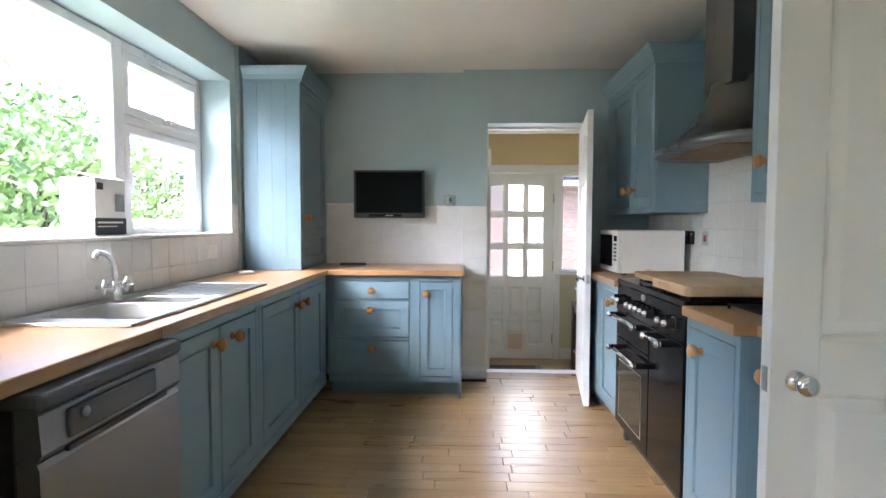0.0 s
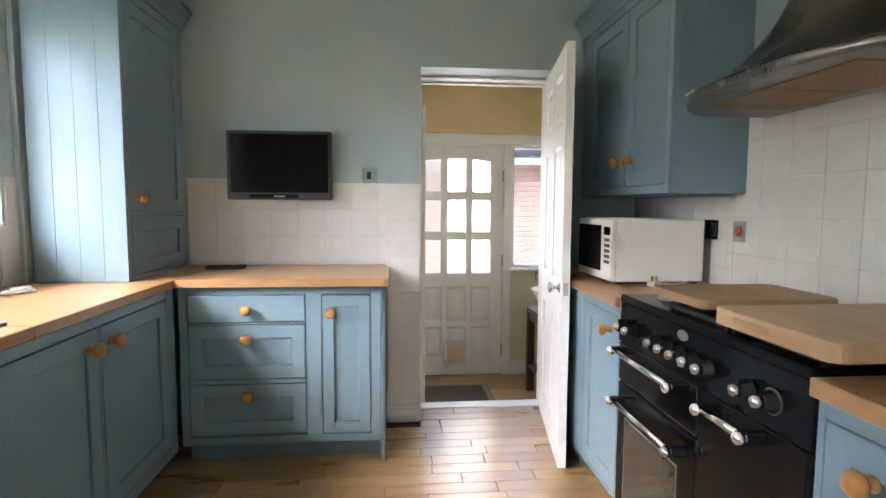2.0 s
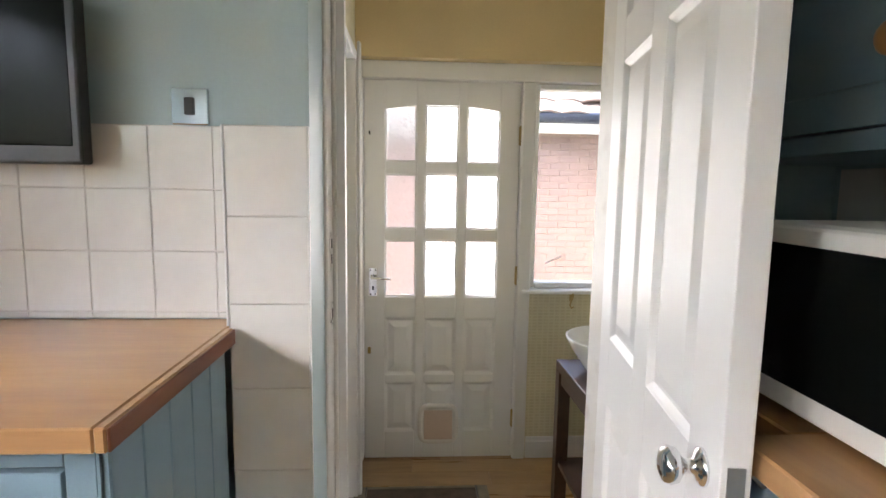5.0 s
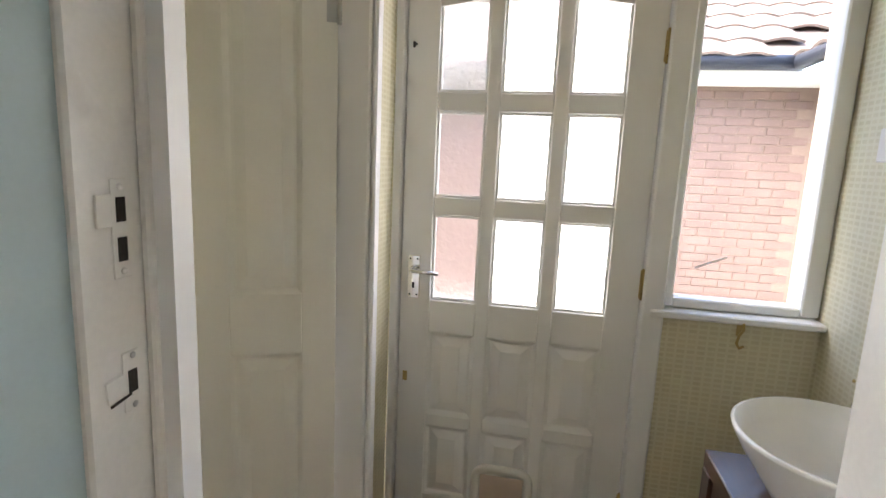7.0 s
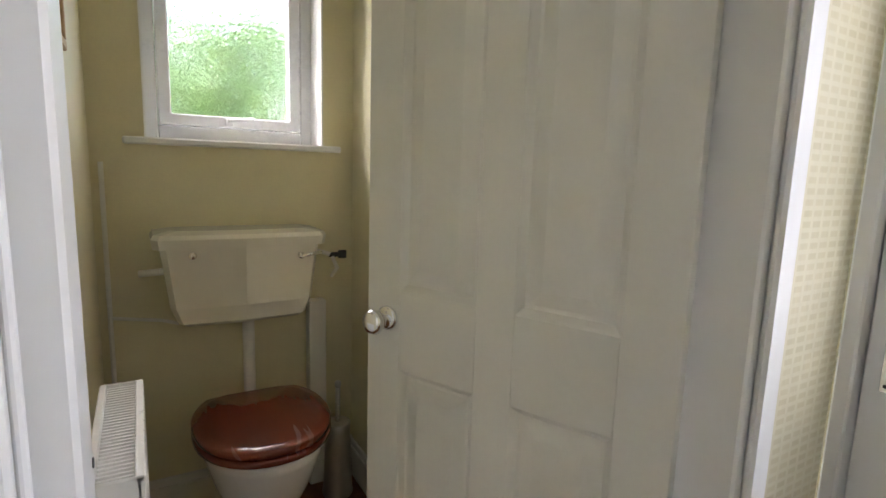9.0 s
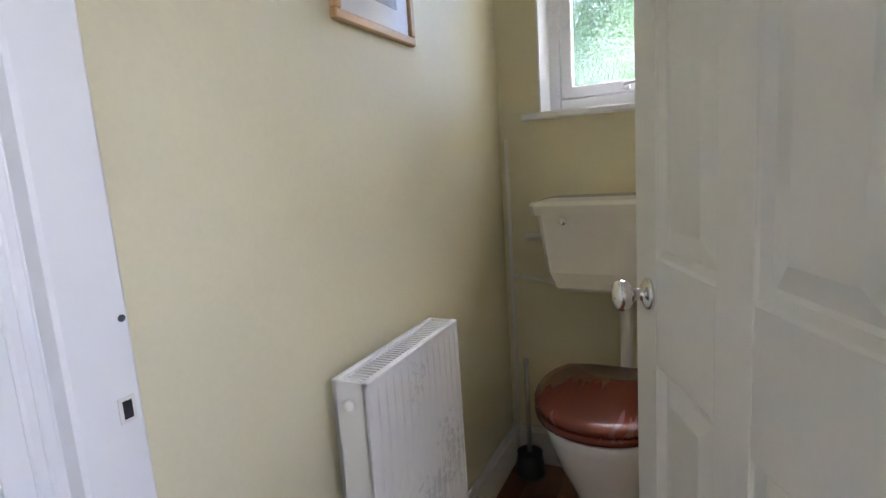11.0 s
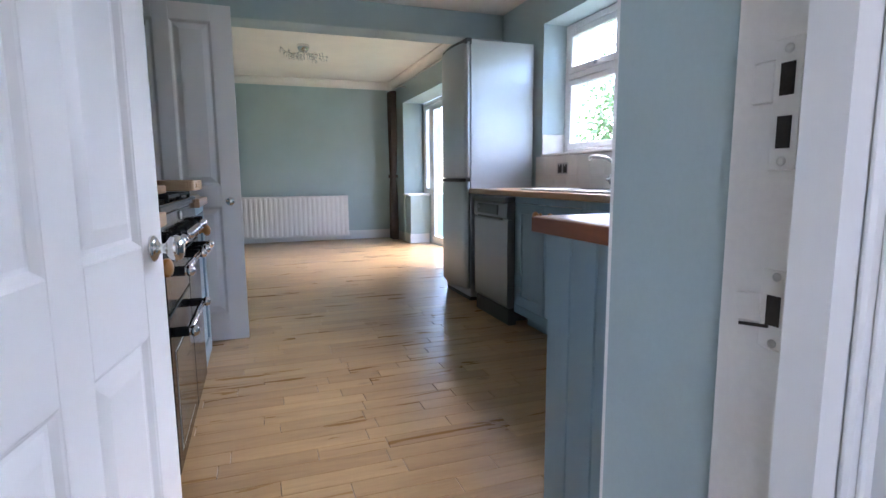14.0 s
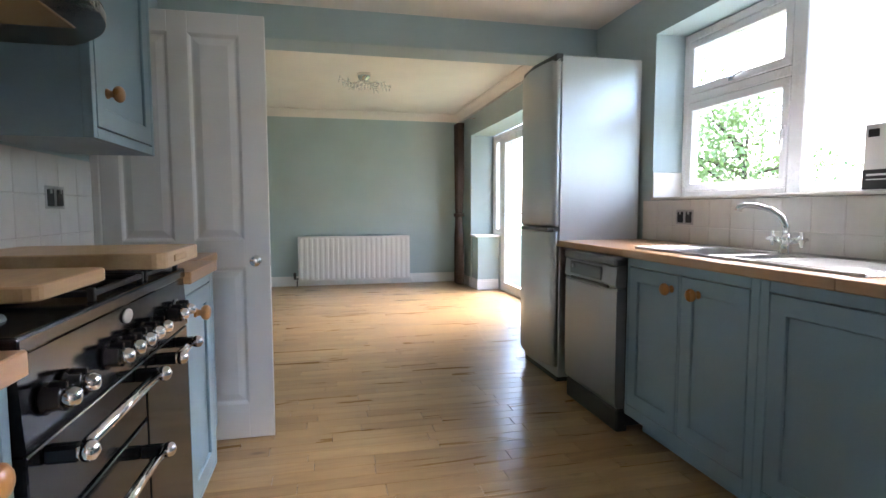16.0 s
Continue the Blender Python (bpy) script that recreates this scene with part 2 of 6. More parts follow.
LEAF = mat("leaf_green", (0.11, 0.19, 0.06), 0.5, var=0.45, scale=3.0, fine=10, bump=0.0)
LEAF2 = mat("leaf_yellow_green", (0.23, 0.32, 0.115), 0.5, var=0.4, scale=3.0, fine=10, bump=0.0)
BARK = mat("bark", (0.10, 0.075, 0.05), 0.9, var=0.3, bump=0.6)
FENCE = mat("weathered_fence", (0.20, 0.155, 0.11), 0.85, var=0.25, bump=0.4, stretch=(1, 1, 0.2))
PAVING = mat("paving", (0.30, 0.28, 0.25), 0.9, var=0.2, bump=0.3)
FLOOR_OAK = wood("oak_floor", (0.235, 0.132, 0.054), (0.49, 0.325, 0.155), "x", 0.29, 11, 0.4, 0.22, 0.05, knots=0.5)
FLOOR_DARK = wood("dark_wood_floor", (0.13, 0.045, 0.016), (0.30, 0.125, 0.05), "x", 0.3, 10, 0.3, 0.2, 0.04, knots=0.3)
WORKTOP = wood("oak_worktop", (0.35, 0.18, 0.078), (0.53, 0.315, 0.15), "y", 0.3, 9, 0.15, 0.2, 0.03)
WORKTOP_X = wood("oak_worktop_across", (0.35, 0.18, 0.078), (0.53, 0.315, 0.15), "x", 0.3, 9, 0.15, 0.2, 0.03)
KNOB_WOOD = wood("pine_knob", (0.34, 0.14, 0.036), (0.52, 0.25, 0.075), "z", 0.28, 22, 0.1, 0.3, 0.02)
BOARD = wood("beech_board", (0.42, 0.27, 0.14), (0.62, 0.44, 0.26), "y", 0.5, 12, 0.2, 0.0, 0.06)
BOARD_DARK = wood("worn_board", (0.30, 0.17, 0.075), (0.50, 0.32, 0.16), "y", 0.5, 12, 0.2, 0.0, 0.06)
MAHOGANY = wood("red_mahogany_seat", (0.145, 0.028, 0.012), (0.195, 0.040, 0.017), "x", 0.24, 10, 0.03, 0.35, 0.005)
VANITY_WOOD = wood("dark_walnut", (0.030, 0.014, 0.009), (0.085, 0.040, 0.024), "y", 0.35, 14, 0.2, 0.1, 0.03)
PINE_FRAME = wood("pine_frame", (0.48, 0.27, 0.10), (0.66, 0.42, 0.19), "x", 0.4, 16, 0.1, 0.1, 0.02)
GLASS = glass_mat("clear_glass")
OBSCURE = frosted("obscure_glass")
CRYSTAL = glass_mat("crystal", 0.02)
CRYSTAL.node_tree.nodes["Principled BSDF"].inputs["IOR"].default_value = 1.5


# ---- shape helpers ----
def bx(x0, y0, z0, x1, y1, z1, b=0.0, seg=1):
    """A box between two corners, its edges rounded by b."""
    bm = bmesh.new()
    bmesh.ops.create_cube(bm, size=1)
    bmesh.ops.scale(bm, vec=(abs(x1 - x0), abs(y1 - y0), abs(z1 - z0)), verts=bm.verts)
    bmesh.ops.translate(bm, vec=((x0 + x1) / 2, (y0 + y1) / 2, (z0 + z1) / 2), verts=bm.verts)
    if b:
        bmesh.ops.bevel(bm, geom=bm.edges[:], offset=b, segments=seg, affect="EDGES", profile=0.5)
    return bm


def join(*bms):
    out = bmesh.new()
    for b in bms:
        me = bpy.data.meshes.new("tmp")
        b.to_mesh(me)
        out.from_mesh(me)
        bpy.data.meshes.remove(me)
        b.free()
    return out


def moved(bm, m):
    bmesh.ops.transform(bm, matrix=m, verts=bm.verts)
    return bm


def lathe(profile, n=24, axis="z"):
    """A turned body from (radius, height) pairs round an axis."""
    bm = bmesh.new()
    rings = []
    for r, h in profile:
        rings.append([bm.verts.new((r * math.cos(2 * math.pi * i / n), r * math.sin(2 * math.pi * i / n), h)) for i in range(n)])
    for a, b in zip(rings, rings[1:]):
        for i in range(n):
            bm.faces.new((a[i], a[(i + 1) % n], b[(i + 1) % n], b[i]))
    bm.faces.new(rings[0][::-1])
    bm.faces.new(rings[-1])
    for f in bm.faces:
        f.smooth = True
    turn = {"z": Matrix(), "-y": pose(0, 0, 0, 90), "y": pose(0, 0, 0, -90), "x": pose(0, 0, 0, 0, 90), "-x": pose(0, 0, 0, 0, -90)}[axis]
    return moved(bm, turn)


def rod(p, q, r, n=12, r2=None):
    """A round bar from p to q."""
    p, q = Vector(p), Vector(q)
    bm = lathe([(r, 0), (r if r2 is None else r2, (q - p).length)], n)
    turn = (q - p).to_track_quat("Z", "Y").to_matrix().to_4x4()
    return moved(bm, Matrix.Translation(p) @ turn)


def tube(points, r, n=10):
    """A bent pipe through points."""
    pts = [Vector(p) for p in points]
    bm = bmesh.new()
    rings = []
    for i, p in enumerate(pts):
        d = (pts[min(i + 1, len(pts) - 1)] - pts[max(i - 1, 0)]).normalized()
        m = Matrix.Translation(p) @ d.to_track_quat("Z", "Y").to_matrix().to_4x4()
        rings.append([bm.verts.new(m @ Vector((r * math.cos(2 * math.pi * j / n), r * math.sin(2 * math.pi * j / n), 0))) for j in range(n)])
    for a, b in zip(rings, rings[1:]):
        best = min(range(n), key=lambda s: sum((a[j].co - b[(j + s) % n].co).length for j in range(n)))
        for j in range(n):
            f = bm.faces.new((a[j], a[(j + 1) % n], b[(j + 1 + best) % n], b[(j + best) % n]))
            f.smooth = True
    bm.faces.new(rings[0][::-1])
    bm.faces.new(rings[-1])
    return bm


def prism(points, z0, z1, b=0.0):
    """An upright body over a plan outline."""
    bm = bmesh.new()
    lo = [bm.verts.new((x, y, z0)) for x, y in points]
    hi = [bm.verts.new((x, y, z1)) for x, y in points]
    bm.faces.new(lo[::-1])
    bm.faces.new(hi)
    for i in range(len(lo)):
        j = (i + 1) % len(lo)
        bm.faces.new((lo[i], lo[j], hi[j], hi[i]))
    bmesh.ops.recalc_face_normals(bm, faces=bm.faces[:])
    if b:
        bmesh.ops.bevel(bm, geom=bm.edges[:], offset=b, segments=2, affect="EDGES", profile=0.5)
    return bm


def loft(rings, caps=True, smooth=True):
    """A skin over closed rings of equal count."""
    bm = bmesh.new()
    vs = [[bm.verts.new(p) for p in ring] for ring in rings]
    for a, b in zip(vs, vs[1:]):
        for i in range(len(a)):
            j = (i + 1) % len(a)
            f = bm.faces.new((a[i], a[j], b[j], b[i]))
            f.smooth = smooth
    if caps:
        bm.faces.new(vs[0][::-1])
        bm.faces.new(vs[-1])
    bmesh.ops.recalc_face_normals(bm, faces=bm.faces[:])
    return bm


def oval(cx, cy, z, rx, ry, n=32, sq=2.0, flat=None):
    """A ring of a rounded outline; sq over 2 squares it; flat cuts the +y side."""
    out = []
    for i in range(n):
        a = 2 * math.pi * i / n
        c, s = math.cos(a), math.sin(a)
        x = rx * math.copysign(abs(c) ** (2 / sq), c)
        y = ry * math.copysign(abs(s) ** (2 / sq), s)
        out.append((cx + x, cy + (min(y, flat) if flat is not None else y), z))
    return out


def link(name, bm, material):
    me = bpy.data.meshes.new(name)
    bm.to_mesh(me)
    bm.free()
    me.materials.append(material)
    return new(name, me)


def thing(name, x, y, z, rz=0.0, label="", category="", group="", kind=""):
    """An Empty at a thing's base, to hold its parts."""
    ob = new(name)
    ob.empty_display_size = 0.1
    ob.matrix_basis = pose(x, y, z, 0, 0, rz)
    return tagged(ob, label, category, group, kind)


def part(name, bm, material, parent, label=""):
    ob = link(name, bm, material)
    ob.parent = parent
    return tagged(ob, label)


def piece(name, mesh, parent, m):
    """One of many alike pieces on shared mesh data."""
    ob = new(name, mesh)
    ob.parent = parent
    ob.matrix_basis = m
    return ob


def mesh_of(name, bm, material):
    me = bpy.data.meshes.new(name)
    bm.to_mesh(me)
    bm.free()
    me.materials.append(material)
    return me


def structure(name, bm, material, label, category):
    return tagged(link(name, bm, material), label, category, kind="structure")


# ---- the setting: walls, floors, ceilings ----
XL, XR, YT, YP, CZ = -1.19, 1.80, 4.50, 4.425, 2.43      # kitchen walls, pier face, ceiling
DX0, DX1, DZ = 0.541, 1.33, 2.02                       # doorway to the lobby
LY0, LY1, LZ, LX1 = 4.68, 5.88, -0.21, 1.84             # lobby walls and floor
WX0, WX1, WY1 = -1.02, 0.46, 5.525                       # closet
WIN = (1.245, 3.735, 1.155, 2.17)                         # kitchen window: y, y, z, z
YD = -3.58                                              # dining end wall
BAY = (-2.95, -0.75)                                    # dining window opening

# kitchen and dining window wall, 0.30 thick
t = 0.32
wall = structure("wall_west", join(
    bx(XL - t, WIN[1], 0, XL, LY0, 2.6), bx(XL - t, WIN[0], 0, XL, WIN[1], WIN[2]), bx(XL - t, WIN[0], WIN[3], XL, WIN[1], 2.6),
    bx(XL - t, BAY[1], 0, XL, WIN[0], 2.6), bx(XL - t, BAY[0], 2.12, XL, BAY[1], 2.6), bx(XL - t, YD - 0.3, 0, XL, BAY[0], 2.6)),
    BLUE_WALL, "pale blue painted window wall with deep reveals", "wall")
structure("wall_north", join(
    bx(XL, YT, 0, 0.349, LY0, 2.6), bx(0.349, YP, 0, DX0, LY0, 2.6), bx(DX1, YP, 0, XR, LY0, 2.6), bx(DX0, YP, DZ, DX1, LY0, 2.6)),
    BLUE_WALL, "pale blue painted wall with a doorway", "wall")
structure("wall_east", bx(XR, YD - 0.3, 0, XR + 0.15, LY0, 2.6), BLUE_WALL, "pale blue painted wall behind the cooker", "wall")
structure("wall_south", bx(XL - 0.3, YD - 0.3, 0, XR + 0.15, YD, 2.6), BLUE_WALL, "blue painted end wall of the dining area", "wall")
structure("ceiling", join(bx(XL - 0.3, 0.52, CZ, XR + 0.15, LY0 + 0.2, CZ + 0.15), bx(XL - 0.3, YD - 0.3, 2.50, XR + 0.15, 0.25, 2.6)), CEIL, "off-white painted ceiling", "ceiling")
structure("beam", bx(XL, 0.25, 2.215, XR, 0.52, 2.6, 0.004), BLUE_WALL, "blue painted boxed beam between kitchen and dining area", "beam")
structure("floor", bx(XL - 0.35, YD - 0.3, -0.25, XR + 0.15, 4.655, -0.016), mat("subfloor", (0.06, 0.035, 0.018), 0.8), "oak strip floor in staggered boards", "floor")

# coving of the dining ceiling
def cove(p, q, inward):
    """A hollow moulding from p to q along the top of a wall."""
    p, q, w = Vector(p), Vector(q), Vector(inward)
    prof = [(0, 0), (0.105, 0), (0.105, -0.012)] + [(0.105 - 0.093 * math.sin(a), -0.105 + 0.093 * math.cos(a)) for a in [math.pi / 12 * i for i in range(1, 6)]] + [(0.012, -0.105), (0, -0.105)]
    rings = [[tuple(e + w * a + Vector((0, 0, h))) for a, h in prof] for e in (p, q)]
    return loft(rings, smooth=False)

structure("cornice", join(cove((XL, YD, 2.50), (XR, YD, 2.50), (0, 1, 0)), cove((XL, YD, 2.50), (XL, 0.25, 2.50), (1, 0, 0))), CEIL, "plain white coved cornice", "cornice")

# skirting boards
def skirting(x0, y0, x1, y1, z, h=0.14, t=0.018):
    return join(bx(x0, y0, z, x1, y1, z + h * 0.8, 0.003), bx(x0 + (0.004 if x1 - x0 < 0.03 else 0), y0 + (0.004 if y1 - y0 < 0.03 else 0), z + h * 0.8, x1 - (0.004 if x1 - x0 < 0.03 else 0), y1 - (0.004 if y1 - y0 < 0.03 else 0), z + h, 0.003))

structure("baseboard", join(skirting(XL, YD, XR, YD + 0.018, 0), skirting(XL, YD + 0.018, XL + 0.018, BAY[0], 0)), WHITE, "white painted skirting board", "skirting")
structure("baseboard", join(skirting(0.349, YP - 0.022, DX0 - 0.002, YP, 0, 0.10), skirting(DX0 - 0.014, YP, DX0 + 0.006, 4.56, 0, 0.10)), WHITE, "white moulded skirting board beside the doorway", "skirting")

# lobby and closet shells
structure("floor", bx(WX0 - 0.2, LY0 - 0.15, LZ - 0.2, LX1 + 0.2, LY1 + 0.2, LZ - 0.016), FLOOR_DARK, "wooden floor of the lobby and closet", "floor")
structure("wall_lobby_east", bx(LX1, LY0, LZ - 0.1, LX1 + 0.15, LY1 + 0.25, 2.4), PAPER, "yellow textured wallpaper on the lobby wall", "wall")
structure("wall_lobby_north", join(
    bx(0.30, LY1, LZ - 0.1, 0.494, LY1 + 0.22, 1.86), bx(1.345, LY1, LZ - 0.1, LX1, LY1 + 0.22, 0.70)),
    PAPER, "yellow textured wallpaper round the back door", "wall")
OCHRE = mat("ochre_wall_paint", (0.66, 0.52, 0.28), 0.5, var=0.06, fine=110, bump=0.06)
structure("wall_lobby_upper", bx(0.30, 5.80, 1.86, LX1, LY1 + 0.22, 2.4), OCHRE, "ochre painted wall above the back door", "wall")
structure("wall_lobby_south", join(bx(DX1 + 0.04, LY0, LZ - 0.1, LX1, LY0 + 0.02, 2.4), bx(0.46, LY0, 2.09, DX1 + 0.04, LY0 + 0.02, 2.4)), PAPER, "yellow wallpapered wall beside the doorway", "wall")
structure("step_riser", bx(WX0, LY0 - 0.02, LZ - 0.1, LX1, LY0 - 0.001, -0.016), OLD_WHITE, "white painted riser of the step down", "step")
structure("wall_closet_south", bx(WX0, LY0, LZ - 0.1, 0.46, LY0 + 0.006, 2.4), CREAM_WALL, "cream painted closet wall behind the radiator", "wall")
structure("wall_closet_north", join(bx(WX0, WY1, LZ - 0.1, 0.424, WY1 + 0.13, 2.4), bx(0.424, 5.597, LZ - 0.1, WX1 - 0.002, 5.70, 2.4)), CREAM_WALL, "cream painted closet wall", "wall")
CW = (4.835, 5.41, 1.10, 2.0)
structure("wall_closet_west", join(
    bx(XL - 0.32, LY0, LZ - 0.1, WX0, CW[0], 2.4), bx(XL - 0.32, CW[1], LZ - 0.1, WX0, WY1 + 0.1, 2.4), bx(XL - 0.32, CW[0], LZ - 0.1, WX0, CW[1], CW[2]), bx(XL - 0.32, CW[0], CW[3], WX0, CW[1], 2.4)),
    CREAM_WALL, "cream painted closet wall with a small window", "wall")
structure("ceiling", bx(WX0 - 0.3, LY0, 2.25, LX1 + 0.2, LY1 + 0.25, 2.4), CEIL, "white lobby ceiling", "ceiling")
structure("wall_closet_east", join(bx(WX1, 5.596, LZ - 0.1, WX1 + 0.035, LY1 - 0.021, 2.4), bx(WX1 - 0.04, LY0 + 0.02, 1.86, WX1 + 0.035, 5.60, 2.4)), PAPER, "yellow wallpapered partition beside the closet door", "wall")
structure("baseboard", join(skirting(WX0, LY0 + 0.006, 0.42, LY0 + 0.024, LZ, 0.15), skirting(WX0, LY0 + 0.02, WX0 + 0.018, WY1, LZ, 0.15), skirting(WX0, WY1 - 0.018, 0.33, WY1, LZ, 0.15)), CREAM_GLOSS, "cream gloss skirting round the closet", "skirting")
structure("baseboard", skirting(1.395, LY1 - 0.018, LX1, LY1, LZ, 0.12), WHITE, "white skirting under the lobby window", "skirting")

# dining bay: low wall, reveals and outside ground
structure("wall_bay", join(bx(XL - 0.62, BAY[0] - 0.1, 0, XL - 0.32, BAY[0] + 0.35, 0.74), bx(XL - 0.62, BAY[0] - 0.12, 0, XL - 0.3, BAY[0], 2.6)), BLUE_WALL, "blue painted low wall of the bay", "wall")


# ---- joinery ----
def ring_frame(w, h, s, t):
    """A four-sided frame in one body, front at y = 0, its inner edge slightly eased."""
    rings = []
    for inset, y in ((0, t), (0, 0.0015), (0.0015, 0), (s - 0.003, 0), (s, 0.003), (s, t)):
        rings.append([(inset, y, inset), (w - inset, y, inset), (w - inset, y, h - inset), (inset, y, h - inset)])
    bm = loft(rings + [rings[0]], caps=False, smooth=False)
    bmesh.ops.remove_doubles(bm, verts=bm.verts[:], dist=1e-6)
    bmesh.ops.recalc_face_normals(bm, faces=bm.faces[:])
    return bm


def knob_mesh(r=0.026):
    prof = [(0.016, 0), (0.016, 0.004), (0.0115, 0.009), (0.0105, 0.018), (r * 0.8, 0.024), (r, 0.033), (r * 0.96, 0.041), (r * 0.7, 0.048), (r * 0.3, 0.051)]
    return lathe(prof, 20, "-y")


KNOB = mesh_of("knob", knob_mesh(), KNOB_WOOD)


def add_knob(parent, x, y, z):
    ob = piece("knob", KNOB, parent, pose(x, y, z))
    ob["label"] = "turned pine knob"
    return ob


def cabinet(x, y, z, rz, w, h, d, fronts, label, name="base_cabinet", kick=0.10, group="", cornice=0.0, grooves=(), ktop=None):
    """A painted in-frame unit. fronts: (x0, z0, x1, z1, knob x, knob z, name), front at y = 0, width along x."""
    c = thing(name, x, y, z, rz, label, "cabinet", group)
    part("body", bx(0.002, 0.03, kick, w - 0.002, d, ktop or h), BLUE_CAB, c)
    if kick:
        part("plinth", bx(0, 0.105, 0, w, 0.12, kick + 0.015), BLUE_CAB, c)
    xs = sorted({0, w} | {f[0] for f in fronts} | {f[2] for f in fronts})
    frame_bits, g = [], 0.0022
    x_lo, x_hi = min(f[0] for f in fronts), max(f[2] for f in fronts)
    z_lo, z_hi = min(f[1] for f in fronts), max(f[3] for f in fronts)
    lo = kick if kick else 0
    if x_lo > 0.004:
        frame_bits.append(bx(0, 0.001, lo, x_lo - g, 0.03, h, 0.0015))
    if w - x_hi > 0.004:
        frame_bits.append(bx(x_hi + g, 0.001, lo, w, 0.03, h, 0.0015))
    if z_lo - lo > 0.004:
        frame_bits.append(bx(x_lo - g, 0.001, lo, x_hi + g, 0.03, z_lo - g, 0.0015))
    if h - z_hi > 0.004:
        frame_bits.append(bx(x_lo - g, 0.001, z_hi + g, x_hi + g, 0.03, h, 0.0015))
    for a, b in zip(sorted({f[2] for f in fronts})[:-1], sorted({f[0] for f in fronts})[1:]):
        if b - a > 0.008:
            frame_bits.append(bx(a + g, 0.001, z_lo - g, b - g, 0.03, z_hi + g, 0.0015))
    by_x = {}
    for f in fronts:
        by_x.setdefault((f[0], f[2]), []).append(f)
    for (a, b), col in by_x.items():
        col.sort(key=lambda f: f[1])
        for p, q in zip(col, col[1:]):
            if q[1] - p[3] > 0.008:
                frame_bits.append(bx(a, 0.001, p[3] + g, b, 0.03, q[1] - g, 0.0015))
    if frame_bits:
        part("face_frame", join(*frame_bits), BLUE_CAB, c)
    for x0, z0, x1, z1, kx, kz, kind in fronts:
        flat = kind == "drawer_flat"
        nm = "drawer" if kind.startswith("drawer") else "door"
        if flat:
            bm = bx(g, 0, g, x1 - x0 - g, 0.022, z1 - z0 - g, 0.003)
        else:
            st = 0.065 if x1 - x0 > 0.3 else 0.055
            bm = moved(ring_frame(x1 - x0 - 2 * g, z1 - z0 - 2 * g, st, 0.022), pose(g, 0, g))
        ob = part(nm, bm, BLUE_CAB, c)
        ob.matrix_basis = pose(x0, 0, z0)
        if not flat:
            part("panel", bx(st, 0.010, st, x1 - x0 - st, 0.017, z1 - z0 - st), BLUE_CAB, ob)
        if kx is not None:
            add_knob(ob, kx - x0, 0, kz - z0)
    if cornice:
        prof = [(0.0, 0), (0.012, 0), (0.014, 0.02), (0.03, 0.05), (0.055, 0.085), (0.06, 0.10), (0.06, cornice), (0.0, cornice)]
        bits = [loft([[(e - a if e == 0 else e + a, -a, h + zz) for a, zz in prof] for e in (0, w)], smooth=False)]
        if grooves != "no_side":
            bits.append(loft([[(-a, -a if yy == 0 else yy, h + zz) for a, zz in prof] for yy in (0, d)], smooth=False))
            bits.append(loft([[(w + a, -a if yy == 0 else yy, h + zz) for a, zz in prof] for yy in (0, d)], smooth=False))
        bits.append(bx(0, 0, h, w, d, h + cornice * 0.98))
        part("cornice", join(*bits), BLUE_CAB, c)
    return c


# window run, its fronts facing into the room
BH = 0.87
FX = -0.612
cabinet(FX, 1.914, 0, 90, 0.79, BH, 0.56, [(0.018, 0.155, 0.378, 0.83, 0.333, 0.768, "door"), (0.393, 0.155, 0.75, 0.83, 0.495, 0.768, "door")],
        "blue painted base cabinet under the sink with two doors", ktop=0.70, group="window run cabinets")
cabinet(FX, 2.706, 0, 90, 1.218, BH, 0.56, [(0.04, 0.155, 0.605, 0.83, 0.545, 0.766, "door"), (0.622, 0.155, 1.14, 0.83, 0.678, 0.766, "door")],
        "blue painted corner base cabinet with two doors", group="window run cabinets")
# end-wall run with drawers
pen = cabinet(-0.598, 3.935, 0, 0, 0.925, BH, 0.47, [
    (0.04, 0.703, 0.574, 0.832, 0.31, 0.765, "drawer_flat"), (0.04, 0.432, 0.574, 0.692, 0.306, 0.628, "drawer"), (0.04, 0.160, 0.574, 0.408, 0.31, 0.358, "drawer"),
    (0.65, 0.155, 0.878, 0.828, 0.694, 0.748, "door")], "blue painted base cabinet with three drawers and a narrow door", kick=0.115)
ep = part("end_panel", bx(0.9255, 0.0, 0, 0.930, 0.47, BH), BLUE_CAB, pen, "tongue-and-groove end panel")
for i in range(5):
    part("board", bx(0.930, 0.004 + i * 0.093, 0.0, 0.943, 0.004 + i * 0.093 + 0.0915, BH, 0.003), BLUE_CAB, ep)
# cooker wall run
cabinet(1.25, 3.86, 0, -90, 0.53, BH, 0.54, [(0.14, 0.12, 0.505, 0.83, 0.425, 0.765, "door")], "blue painted base cabinet beside the range cooker", group="cooker wall cabinets")
cabinet(1.245, 2.408, 0, -90, 0.40, BH, 0.54, [(0.02, 0.12, 0.37, 0.83, 0.13, 0.757, "door")], "blue painted narrow base cabinet beside the range cooker", group="cooker wall cabinets")
cabinet(1.317, 2.004, 0, -90, 0.39, BH, 0.475, [(0.012, 0.12, 0.36, 0.83, 0.055, 0.755, "door")], "blue painted shallow base cabinet by the hall door", group="cooker wall cabinets")
structure("filler_panel", bx(1.30, 3.865, 0, XR - 0.004, 4.403, BH), BLUE_CAB, "blue painted filler behind the open door", "panel")
